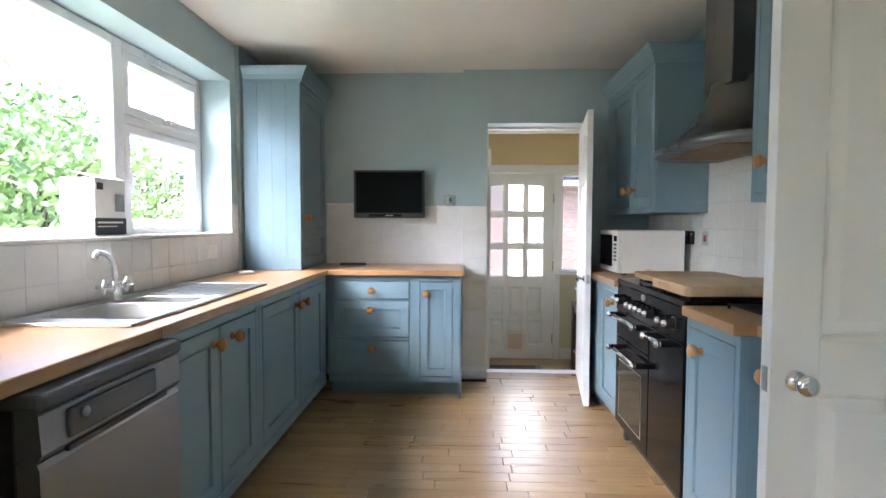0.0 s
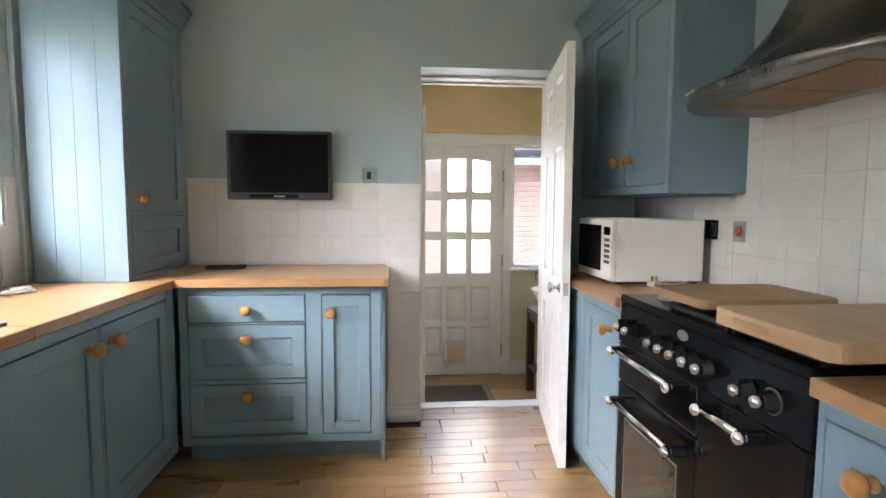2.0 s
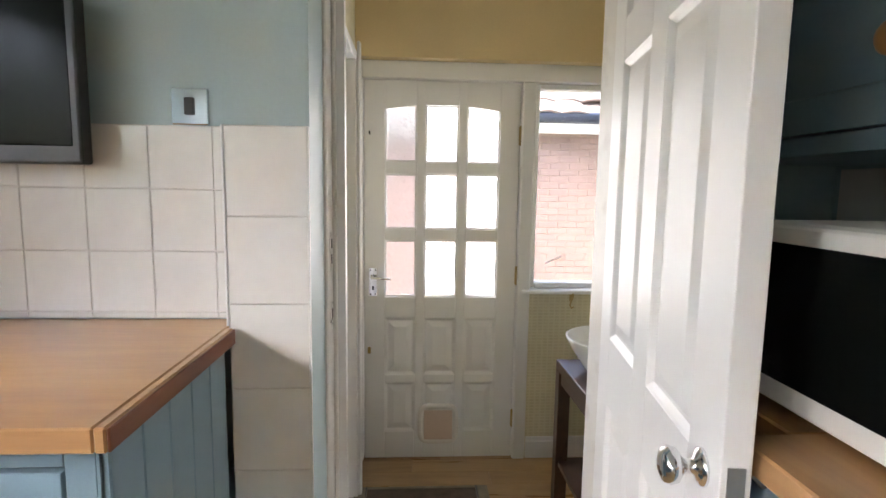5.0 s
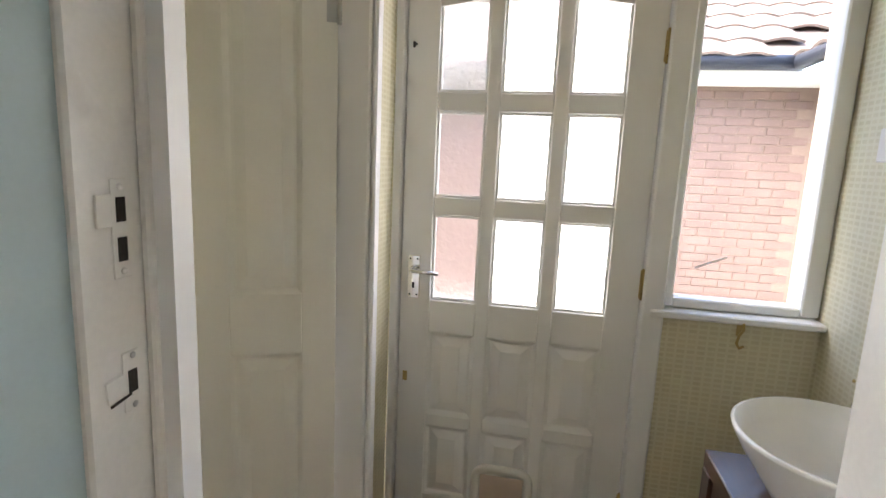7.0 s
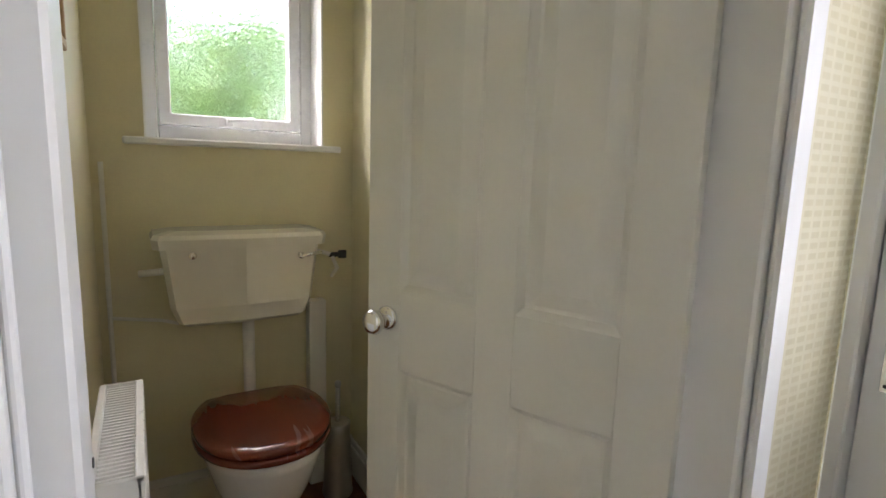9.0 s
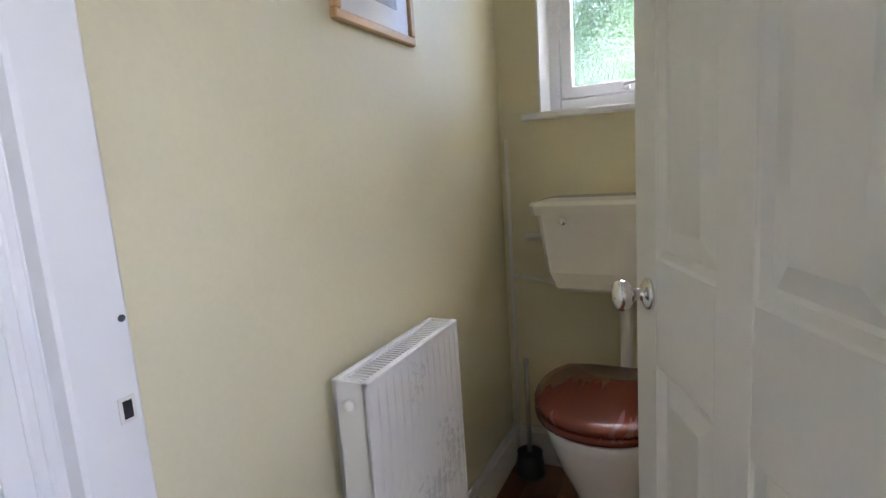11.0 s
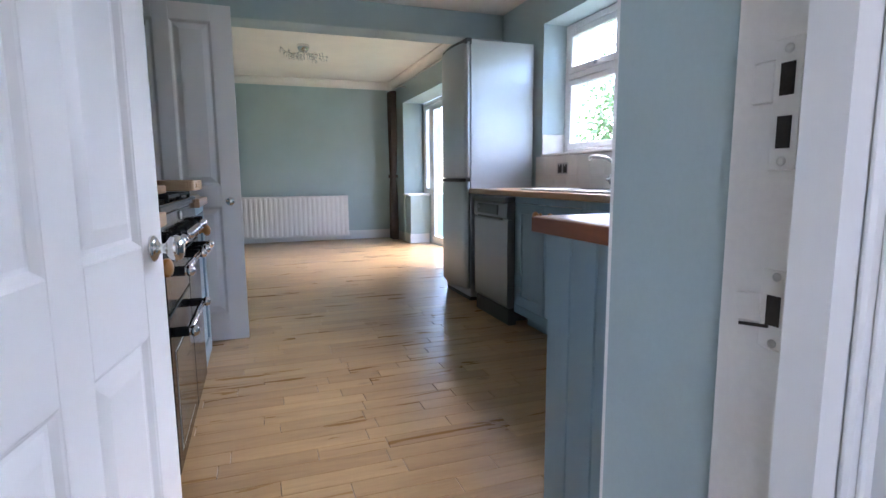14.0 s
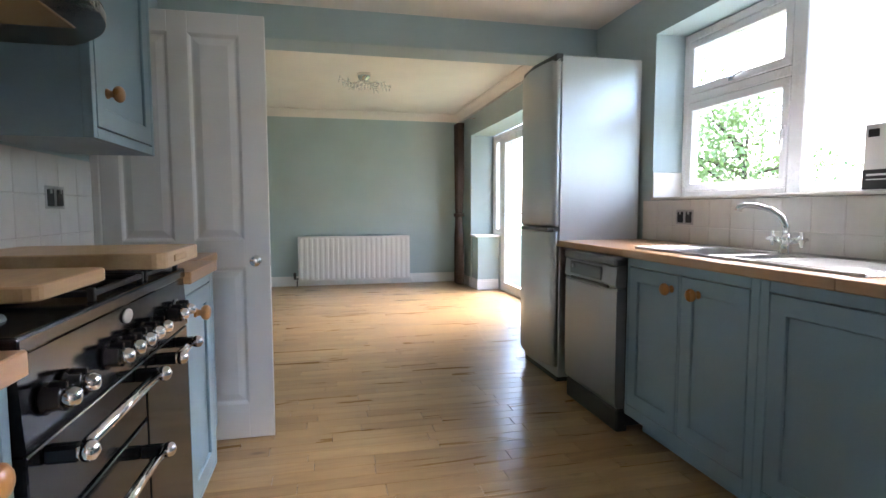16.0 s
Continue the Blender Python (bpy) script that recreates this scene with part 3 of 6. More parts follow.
# wall units
cabinet(1.467, 4.405, 1.306, -90, 0.967, 0.875, 0.33, [(0.12, 0.035, 0.568, 0.84, 0.497, 0.15, "door"), (0.572, 0.035, 0.93, 0.84, 0.645, 0.15, "door")],
        "blue painted double wall cupboard with a moulded cornice", name="wall_cabinet", kick=0, group="wall cupboards", cornice=0.10)
cabinet(1.475, 2.40, 1.322, -90, 0.57, 0.86, 0.32, [(0.03, 0.035, 0.54, 0.825, 0.11, 0.15, "door")],
        "blue painted wall cupboard beside the hood", name="wall_cabinet", kick=0, group="wall cupboards", cornice=0.10)
# tall cupboard on the worktop
tall = cabinet(-0.757, 3.85, 0.912, 90, 0.63, 1.275, 0.39, [(0.03, 0.30, 0.60, 1.23, 0.075, 0.362, "door"), (0.03, 0.02, 0.60, 0.28, None, None, "door")],
               "tall blue painted cupboard standing on the worktop", name="tall_cupboard", kick=0, cornice=0.10)
sp = part("side_panel", bx(-0.004, 0.0, 0, 0.0, 0.39, 1.275), BLUE_CAB, tall, "tongue-and-groove side panel")
for i in range(4):
    part("board", bx(-0.014, 0.001 + i * 0.0975, 0.0, -0.004, 0.001 + i * 0.0975 + 0.0972, 1.275, 0.0012), BLUE_CAB, sp)
structure("pipe_boxing", bx(XL, 3.82, 0.912, -1.165, 4.49, CZ, 0.003), BLUE_WALL, "blue painted pipe boxing in the corner", "boxing")

# ---- worktops ----
def counter(name, boxes, material, label, run):
    c = thing(name, 0, 0, 0, 0, label, "worktop")
    for b in boxes:
        part("slab", bx(*b, 0.003), material, c)
    return c


SX0, SX1, SY0, SY1 = -1.145, -0.68, 1.86, 3.0
counter("worktop", [(XL + 0.002, 1.15, 0.872, -0.598, SY0 + 0.02, 0.91), (XL + 0.002, SY0 + 0.02, 0.872, SX0 + 0.02, SY1 - 0.02, 0.91), (SX1 - 0.02, SY0 + 0.02, 0.872, -0.598, SY1 - 0.02, 0.91), (XL + 0.002, SY1 - 0.02, 0.872, -0.598, 4.498, 0.91)],
        WORKTOP, "oiled oak worktop along the window wall", "y")
counter("worktop", [(-0.597, 3.898, 0.872, 0.347, 4.498, 0.91), (0.347, 3.898, 0.872, 0.364, 4.408, 0.91)], WORKTOP_X, "oiled oak worktop under the television", "x")
counter("worktop", [(1.222, 3.331, 0.872, XR - 0.002, 3.86, 0.91), (1.30, 3.86, 0.872, XR - 0.002, 4.405, 0.91)], WORKTOP, "oak worktop under the microwave", "y")
counter("worktop", [(1.222, 2.005, 0.872, XR - 0.002, 2.408, 0.91), (1.295, 1.61, 0.872, XR - 0.002, 2.004, 0.91)], WORKTOP, "stepped oak worktop beside the cooker", "y")

# same oak at the worktop's end; backlit shade put into a darker, redder colour
END_SHADE = wood("shaded_oak_end", (0.15, 0.05, 0.024), (0.26, 0.095, 0.045), "y", 0.35, 12, 0.1, 0.1, 0.03)
pen_top = [o for o in bpy.data.objects if o.name.startswith("worktop") and o.get("label") == "oiled oak worktop under the television"]
for o in pen_top:
    part("end_strip", bx(0.3645, 3.900, 0.8735, 0.369, 4.406, 0.9085, 0.0015), END_SHADE, o, "thin strip over the oak end, toned reddish brown for its shade")
# ---- range cooker ----
CY0, CY1, CXF = 2.412, 3.326, 1.25
ck = thing("range_cooker", 1.5, (CY0 + CY1) / 2, 0, -90, "black range cooker with chrome knobs and rail handles", "cooker")
H = (CY1 - CY0) / 2            # local x runs towards the camera's start, local y into the wall
D0 = CXF - 1.5                 # front plane in local y
part("body", bx(-H, D0 + 0.02, 0.06, H, 0.29, 0.895, 0.004), BLACK, ck)
part("plinth", bx(-H + 0.02, D0 + 0.06, 0.0, H - 0.02, 0.28, 0.07), BLACK_IRON, ck)
for sx in (-H + 0.03, H - 0.07):
    part("foot", bx(sx, D0 + 0.03, 0.0, sx + 0.04, D0 + 0.07, 0.065, 0.004), BLACK_IRON, ck)
part("hob", bx(-H, D0 - 0.012, 0.895, H, 0.29, 0.925, 0.006, 2), BLACK, ck)
part("control_panel", loft([[(xx, D0 + 0.02, 0.75), (xx, D0 - 0.014, 0.752), (xx, D0 - 0.006, 0.893), (xx, D0 + 0.02, 0.894)] for xx in (-H + 0.002, H - 0.002)], smooth=False), BLACK, ck)
split = 0.065
def oven_door(name, x0, z0, x1, z1, window=None):
    d = part(name, bx(x0 + 0.003, D0 - 0.012, z0 + 0.003, x1 - 0.003, D0 + 0.018, z1 - 0.003, 0.005, 2), BLACK, ck)
    if window:
        a, b, c, e = window
        part("window", bx(a, D0 - 0.0145, b, c, D0 - 0.008, e, 0.001), OVEN_GLASS, d, "dark glass oven window")
        part("window_frame", join(bx(a - 0.006, D0 - 0.0135, b - 0.006, a, D0 - 0.009, e + 0.006), bx(c, D0 - 0.0135, b - 0.006, c + 0.006, D0 - 0.009, e + 0.006), bx(a, D0 - 0.0135, e, c, D0 - 0.009, e + 0.006), bx(a, D0 - 0.0135, b - 0.006, c, D0 - 0.009, b)), STEEL, d)
    return d
def rail(d, x0, x1, z):
    h = part("handle", rod((x0, D0 - 0.058, z), (x1, D0 - 0.058, z), 0.011), CHROME, d, "chrome rail handle")
    for xx in (x0 + 0.012, x1 - 0.012):
        part("bracket", bx(xx - 0.013, D0 - 0.062, z - 0.014, xx + 0.013, D0 - 0.01, z + 0.014, 0.005), BLACK_GLOSS, h, "black bracket")
        part("end_cap", moved(lathe([(0.010, 0), (0.016, 0.004), (0.018, 0.012), (0.014, 0.022), (0.005, 0.027)], 16, "-y"), pose(xx, D0 - 0.060, z)), CHROME, h)
gd = oven_door("grill_door", -H, 0.60, split, 0.75)
rail(gd, -0.41, 0.012, 0.727)
od = oven_door("oven_door", -H, 0.10, split, 0.60, (-H + 0.075, 0.16, split - 0.10, 0.47))
rail(od, -0.41, 0.022, 0.540)
td = oven_door("tall_oven_door", split, 0.10, H, 0.75)
rail(td, 0.14, 0.335, 0.722)
CKNOB = mesh_of("control_knob", join(lathe([(0.026, 0), (0.026, 0.006), (0.021, 0.009), (0.0205, 0.026), (0.017, 0.029)], 20, "-y"), bx(-0.004, -0.034, -0.021, 0.004, -0.008, 0.027, 0.002)), BLACK_GLOSS)
CTIP = mesh_of("knob_cap", lathe([(0.015, 0.026), (0.0165, 0.032), (0.0155, 0.044), (0.011, 0.051), (0.003, 0.053)], 20, "-y"), CHROME)
for kx in (-0.395, -0.325, -0.16, -0.093, -0.025, 0.043, 0.11, 0.27, 0.345):
    o = piece("control_knob", CKNOB, ck, pose(kx, D0 - 0.012, 0.815))
    o["label"] = "black control knob with a chrome cap"
    piece("knob_cap", CTIP, o, pose(0, 0, 0))
part("dial_ring", moved(lathe([(0.030, 0), (0.031, 0.003), (0.028, 0.004)], 24, "-y"), pose(0.345, D0 - 0.010, 0.815)), DARK_PLASTIC, ck)
part("badge", moved(lathe([(0.028, 0), (0.028, 0.003), (0.022, 0.004)], 20, "-y"), pose(-0.03, D0 - 0.009, 0.872) @ Matrix.Diagonal((1, 1, 0.55, 1))), STEEL, ck, "oval metal badge")
for bxx, byy, r in ((-0.33, -0.12, 0.045), (-0.33, 0.13, 0.035), (0.0, 0.0, 0.06), (0.30, -0.12, 0.04), (0.30, 0.13, 0.045)):
    part("burner", moved(lathe([(r * 1.3, 0), (r * 1.25, 0.006), (r, 0.008), (r, 0.018), (r * 0.8, 0.024), (0.004, 0.025)], 22), pose(bxx, byy, 0.925)), STEEL if r < 0.05 else BLACK_IRON, ck)
for gx in (0.0, 0.31):
    bits = [bx(gx - 0.145, yy - 0.006, 0.934, gx + 0.145, yy + 0.006, 0.946, 0.002) for yy in (-0.235, 0.0, 0.235)]
    bits += [bx(gx + s - 0.006, -0.24, 0.934, gx + s + 0.006, 0.24, 0.946, 0.002) for s in (-0.14, 0.14)]
    bits += [bx(gx + s - 0.007, yy - 0.007, 0.925, gx + s + 0.007, yy + 0.007, 0.952, 0.002) for s in (-0.14, 0.14) for yy in (-0.235, 0.235)]
    part("pan_support", join(*bits), BLACK_IRON, ck, "cast iron pan support")

# ---- cooker hood ----
hood = thing("cooker_hood", XR - 0.002, 2.865, 1.585, -90, "brushed steel chimney cooker hood with a curved canopy", "cooker hood")
def arc(k, z, s=1.0, d=1.0):
    """The canopy's outline at a height, scaled about the wall's middle."""
    pts = []
    for i in range(25):
        u = -1 + 2 * i / 24
        y = -0.47 * d * (1 - 0.42 * abs(u) ** 3.2)
        pts.append((u * 0.47 * s, y, z))
    return [(0.47 * s, 0, z)] + pts[::-1] + [(-0.47 * s, 0, z)]
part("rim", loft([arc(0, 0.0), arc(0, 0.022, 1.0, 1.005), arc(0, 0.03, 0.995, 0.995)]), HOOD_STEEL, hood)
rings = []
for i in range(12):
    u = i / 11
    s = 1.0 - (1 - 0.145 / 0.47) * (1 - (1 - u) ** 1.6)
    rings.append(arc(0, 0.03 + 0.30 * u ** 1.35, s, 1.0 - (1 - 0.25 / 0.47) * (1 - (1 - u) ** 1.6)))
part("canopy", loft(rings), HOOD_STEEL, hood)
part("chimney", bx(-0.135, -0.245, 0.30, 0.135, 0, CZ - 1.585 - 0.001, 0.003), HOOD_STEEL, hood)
for a in (-0.30, -0.005):
    part("filter", bx(a, -0.36, -0.004, a + 0.29, -0.07, 0.002, 0.002), FILTER, hood, "dull metal grease filter")
for i in range(4):
    part("button", moved(lathe([(0.006, 0), (0.006, 0.006), (0.003, 0.008)], 10, "-y"), pose(-0.30 + i * 0.022, -0.425 - i * 0.004, 0.036)), CHROME, hood)


# ---- fridge freezer ----
fz = thing("fridge_freezer", -0.88, 0.857, 0, 90, "tall silver fridge freezer with rounded door fronts", "fridge")
part("body", bx(-0.285, -0.262, 0.03, 0.285, 0.285, 2.04, 0.006, 2), SILVER, fz)
def bowed(z0, z1):
    """A door skin that bows out across its width and rounds at its ends."""
    prof = []
    for i in range(13):
        u = -1 + 2 * i / 12
        prof.append((0.285 * u, -0.34 + 0.045 * abs(u) ** 2.4))
    out = [(0.285, -0.268)] + prof[::-1] + [(-0.285, -0.268)]
    def ring(z, pull):
        return [(x, y if y > -0.27 else y + pull, z) for x, y in out]
    return loft([ring(z0, 0.012), ring(z0 + 0.015, 0.0), ring(z1 - 0.015, 0.0), ring(z1, 0.012)])
d1 = part("door", bowed(0.10, 0.965), SILVER, fz, "lower freezer door")
d2 = part("door", bowed(0.99, 2.02), SILVER, fz, "upper fridge door")
part("handle", bx(-0.16, -0.345, 0.962, 0.285, -0.30, 0.988, 0.004), DARK_PLASTIC, d1, "dark recessed grip between the doors")
part("top_cap", loft([[(x, y, z) for x, y in ((0.28, -0.25), (0.25, -0.30), (0.0, -0.325), (-0.25, -0.30), (-0.28, -0.25))] for z in (2.02, 2.045)], smooth=False), GREY_PLASTIC, fz)
part("hinge_cover", bx(0.20, -0.30, 2.00, 0.285, -0.25, 2.05, 0.005), GREY_PLASTIC, fz)
part("plinth", bx(-0.27, -0.26, 0.0, 0.27, 0.27, 0.09), DARK_PLASTIC, fz)

# ---- dishwasher ----
dw = thing("dishwasher", -0.838, 1.630, 0, 90, "silver freestanding dishwasher with a grey control strip", "dishwasher")
part("body", bx(-0.278, -0.225, 0.03, 0.278, 0.28, 0.85, 0.004), DARK_PLASTIC, dw)
part("top", bx(-0.28, -0.290, 0.826, 0.28, 0.28, 0.868, 0.014, 3), GREY_PLASTIC, dw)
dd = part("door", loft([[(s * 0.276, -0.225, z) if k else (s * 0.276, y, z) for s, k in ((1, 1), (1, 0), (-1, 0), (-1, 1))] for z, y in ((0.12, -0.262), (0.14, -0.272), (0.50, -0.276), (0.70, -0.276), (0.715, -0.27))], smooth=False), SILVER_DARK, dw, "silver door")
cp = part("control_strip", loft([[(s * 0.276, -0.225, z) if k else (s * 0.276, y, z) for s, k in ((1, 1), (1, 0), (-1, 0), (-1, 1))] for z, y in ((0.72, -0.272), (0.735, -0.282), (0.82, -0.276), (0.834, -0.262))], smooth=False), SILVER_DARK, dw, "curved silver control strip")
part("handle", bx(-0.20, -0.288, 0.742, 0.14, -0.276, 0.812, 0.006, 2), GREY_PLASTIC, cp, "grey recessed handle panel")
part("button", moved(lathe([(0.013, 0), (0.013, 0.006), (0.010, 0.009)], 16, "-y"), pose(-0.155, -0.287, 0.79)), SILVER_DARK, cp)
part("plinth", bx(-0.277, -0.262, 0.0, 0.277, -0.20, 0.115, 0.01, 2), DARK_PLASTIC, dw)
part("grip_line", bx(-0.20, -0.2835, 0.712, 0.20, -0.270, 0.727, 0.003), DARK_PLASTIC, dd)

# ---- sink and tap ----
sk = thing("kitchen_sink", -0.91, 2.43, 0.91, 0, "stainless steel inset sink with two bowls and ribbed drainer", "sink")
lx0, lx1, ly0, ly1 = SX0 + 0.91, SX1 + 0.91, SY0 - 2.43, SY1 - 2.43
B1 = (lx0 + 0.075, ly0 + 0.115, lx1 - 0.04, ly0 + 0.45)
B2 = (lx0 + 0.11, ly0 + 0.49, lx1 - 0.08, ly0 + 0.65)
zt, z0 = 0.006, 0.001
rim = [bx(lx0, ly0, z0, B1[0], ly1, zt, 0.002), bx(B1[2], ly0, z0, lx1, ly1, zt, 0.002), bx(B1[0], ly0, z0, B1[2], B1[1], zt, 0.002), bx(B1[0], B1[3], z0, B1[2], B2[1], zt, 0.002),
       bx(B1[0], B2[1], z0, B2[0], B2[3], zt, 0.002), bx(B2[2], B2[1], z0, B1[2], B2[3], zt, 0.002), bx(B1[0], B2[3], z0, B1[2], ly1, zt, 0.002)]
part("rim", join(*rim), STEEL, sk)
def basin(b, depth):
    cx, cy, rx, ry = (b[0] + b[2]) / 2, (b[1] + b[3]) / 2, (b[2] - b[0]) / 2, (b[3] - b[1]) / 2
    rings = [oval(cx, cy, zt, rx * 1.03, ry * 1.03, 40, 6), oval(cx, cy, -0.005, rx, ry, 40, 6), oval(cx, cy, -depth + 0.02, rx * 0.95, ry * 0.95, 40, 6), oval(cx, cy, -depth, rx * 0.86, ry * 0.86, 40, 6), oval(cx, cy, -depth - 0.004, 0.03, 0.03, 40, 2)]
    return loft(rings, caps=False)
bb = part("bowl", basin(B1, 0.15), STEEL, sk)
bmx = part("bowl", basin(B2, 0.09), STEEL, sk)
for b, dp, host in ((B1, 0.15, bb), (B2, 0.09, bmx)):
    part("waste", moved(lathe([(0.036, 0), (0.036, 0.004), (0.028, 0.006), (0.02, 0.002)], 20), pose((b[0] + b[2]) / 2, (b[1] + b[3]) / 2, -dp - 0.005)), CHROME, host)
for i in range(11):
    yy = lx0 + 0.10 + i * 0.03
    part("rib", bx(yy, ly0 + 0.69, zt - 0.001, yy + 0.012, ly1 - 0.05, zt + 0.004, 0.0015), STEEL, sk)
part("edge", join(bx(lx0, ly0, zt, lx0 + 0.008, ly1, zt + 0.005, 0.002), bx(lx1 - 0.008, ly0, zt, lx1, ly1, zt + 0.005, 0.002), bx(lx0, ly0, zt, lx1, ly0 + 0.008, zt + 0.005, 0.002), bx(lx0, ly1 - 0.008, zt, lx1, ly1, zt + 0.005, 0.002)), STEEL, sk)
tp = thing("mixer_tap", -1.066, 2.36, 0.916, 0, "chrome mixer tap with crosshead handles and a curved spout", "tap")
part("base", lathe([(0.03, 0), (0.03, 0.006), (0.022, 0.014), (0.02, 0.05), (0.024, 0.062), (0.019, 0.078), (0.013, 0.085)], 20), CHROME, tp)
part("spout", moved(tube([(0, 0, 0.07), (0.005, 0, 0.12), (0.02, 0, 0.155), (0.055, 0, 0.185), (0.10, 0, 0.20), (0.145, 0, 0.205), (0.165, 0, 0.195), (0.17, 0, 0.18)], 0.012, 12), pose(0, 0, 0, 0, 0, -73) @ Matrix.Diagonal((1.24, 1, 1, 1))), CHROME, tp)
for s in (-1, 1):
    v = part("valve", rod((0, 0, 0.05), (0, s * 0.06, 0.062), 0.012), CHROME, tp)
    part("crosshead", join(moved(lathe([(0.016, 0), (0.017, 0.02), (0.01, 0.028)], 14, "y" if s > 0 else "-y"), pose(0, s * 0.055, 0.062)), rod((-0.03, s * 0.07, 0.063), (0.03, s * 0.07, 0.063), 0.007), rod((0, s * 0.07, 0.033), (0, s * 0.07, 0.093), 0.007)), CHROME, v)

# ---- television ----
tv = thing("television", -0.231, 4.498, 1.467, 0, "small black flat-screen television on a wall bracket", "television")
part("casing", bx(-0.28, -0.088, -0.187, 0.28, -0.045, 0.187, 0.006, 2), DARK_PLASTIC, tv)
part("screen", bx(-0.262, -0.0895, -0.148, 0.262, -0.086, 0.170, 0.001), SCREEN, tv, "dark glossy screen")
part("speaker_grille", bx(-0.16, -0.0905, -0.178, 0.10, -0.087, -0.158, 0.002), BLACK, tv)
part("logo", bx(-0.03, -0.0915, -0.172, 0.03, -0.0895, -0.165), STEEL, tv, "small silver maker's mark")
part("bracket", bx(-0.08, -0.046, -0.09, 0.08, 0, 0.09), DARK_PLASTIC, tv)

# ---- microwave ----
mw = thing("microwave", 1.545, 3.825, 0.912, -90, "white microwave oven with a dark door on the worktop", "microwave")
# front faces the doorway side: the glass side looks towards the room's far end
part("body", bx(-0.20, -0.20, 0.012, 0.20, 0.20, 0.285, 0.008, 2), WHITE_PLASTIC, mw)
fr = part("front_panel", bx(-0.20, -0.222, 0.014, 0.20, -0.20, 0.283, 0.006, 2), WHITE_PLASTIC, mw)
for sx in (-0.17, 0.17):
    for sy in (-0.17, 0.17):
        part("foot", bx(sx - 0.015, sy - 0.015, 0, sx + 0.015, sy + 0.015, 0.014, 0.003), DARK_PLASTIC, mw)
part("door_window", bx(-0.185, -0.225, 0.05, 0.09, -0.221, 0.255, 0.001), SCREEN, fr, "dark door glass")
part("display", bx(0.125, -0.2245, 0.215, 0.185, -0.221, 0.25), SCREEN, fr)
for i in range(5):
    for j in range(3):
        part("button", bx(0.127 + j * 0.02, -0.2245, 0.185 - i * 0.024, 0.143 + j * 0.02, -0.221, 0.20 - i * 0.024, 0.001), GREY_PLASTIC, fr)


# ---- panelled doors ----
def raised(w, h, t):
    """A sunk panel with a sloped, raised field on both faces, centred on y = 0."""
    def ring(i, y):
        return [(i, y, i), (w - i, y, i), (w - i, y, h - i), (i, y, h - i)]
    half = t / 2
    side = [ring(0.048, 0.003), ring(0.046, 0.0035), ring(0.020, 0.011), ring(0.013, 0.011), ring(0.004, 0.003), ring(0.0, 0.001)]
    front = [[(x, y - half, z) for x, y, z in r] for r in side]
    back = [[(x, half - y, z) for x, y, z in r] for r in side]
    return loft(front + back[::-1], smooth=False)


def panel_door(d, w, h, cols, rows, t=0.038, material=WHITE):
    """Parts of a leaf from x = 0 (hinge) to w: stiles, rails and raised panels. cols, rows: spans of the panels."""
    b = 0.0015
    xs = [0] + [v for c in cols for v in c] + [w]
    for x0, x1 in zip(xs[::2], xs[1::2]):
        part("stile", bx(x0, -t / 2, 0, x1, t / 2, h, b), material, d)
    zs = [0] + [v for r in rows for v in r] + [h]
    for x0, x1 in cols:
        for z0, z1 in zip(zs[::2], zs[1::2]):
            part("rail", bx(x0, -t / 2, z0, x1, t / 2, z1, b), material, d)
        for z0, z1 in rows:
            p = part("panel", raised(x1 - x0, z1 - z0, t), material, d)
            p.matrix_basis = pose(x0, 0, z0)


def door_knob(d, w, x, z, t=0.038):
    prof = [(0.026, 0), (0.026, 0.004), (0.020, 0.008), (0.010, 0.012), (0.009, 0.022), (0.013, 0.027), (0.023, 0.034), (0.026, 0.044), (0.022, 0.053), (0.010, 0.057)]
    for s, ax in ((-1, "-y"), (1, "y")):
        part("door_knob", moved(lathe(prof, 24, ax), pose(x, s * t / 2, z)), CHROME, d, "polished chrome knob on a round rose")
    part("latch_plate", bx(w - 0.001, -0.011, z - 0.03, w + 0.0015, 0.011, z + 0.03), STEEL, d)


def hinge(d, z, x=0.0, side=-1, t=0.038):
    part("hinge", join(rod((x - 0.004, side * (t / 2 + 0.003), z - 0.045), (x - 0.004, side * (t / 2 + 0.003), z + 0.045), 0.006, 10), bx(x - 0.002, side * (t / 2 + 0.001) - 0.001, z - 0.04, x + 0.028, side * (t / 2 + 0.001) + 0.001, z + 0.04)), STEEL, d)


SIX = [(0.13, 0.70), (0.87, 1.53), (1.63, 1.87)]
FOUR = [(0.15, 0.755), (0.93, 1.89)]
# kitchen door: open against the cooker run
kd = thing("door_kitchen", 1.302, 4.54, 0.008, -99.0, "white six-panel door, wide open, with chrome knobs", "door")
panel_door(kd, 0.755, 1.98, [(0.108, 0.33), (0.425, 0.647)], SIX)
door_knob(kd, 0.755, 0.70, 0.86)
for z in (0.2, 1.0, 1.78):
    hinge(kd, z, 0.0, 1)
# hall door: open, square to the cooker wall
hd = thing("door_hall", 1.795, 1.560, 0.008, 180, "white four-panel door, open, with chrome knobs", "door")
panel_door(hd, 0.727, 1.98, [(0.10, 0.315), (0.40, 0.615)], [(0.17, 0.825), (0.955, 1.885)])
door_knob(hd, 0.727, 0.665, 0.857)
structure("door_frame_hall", bx(XR - 0.035, 1.60, 0, XR - 0.001, 1.612, 2.06, 0.003), WHITE, "white painted architrave of the hall door", "door frame")
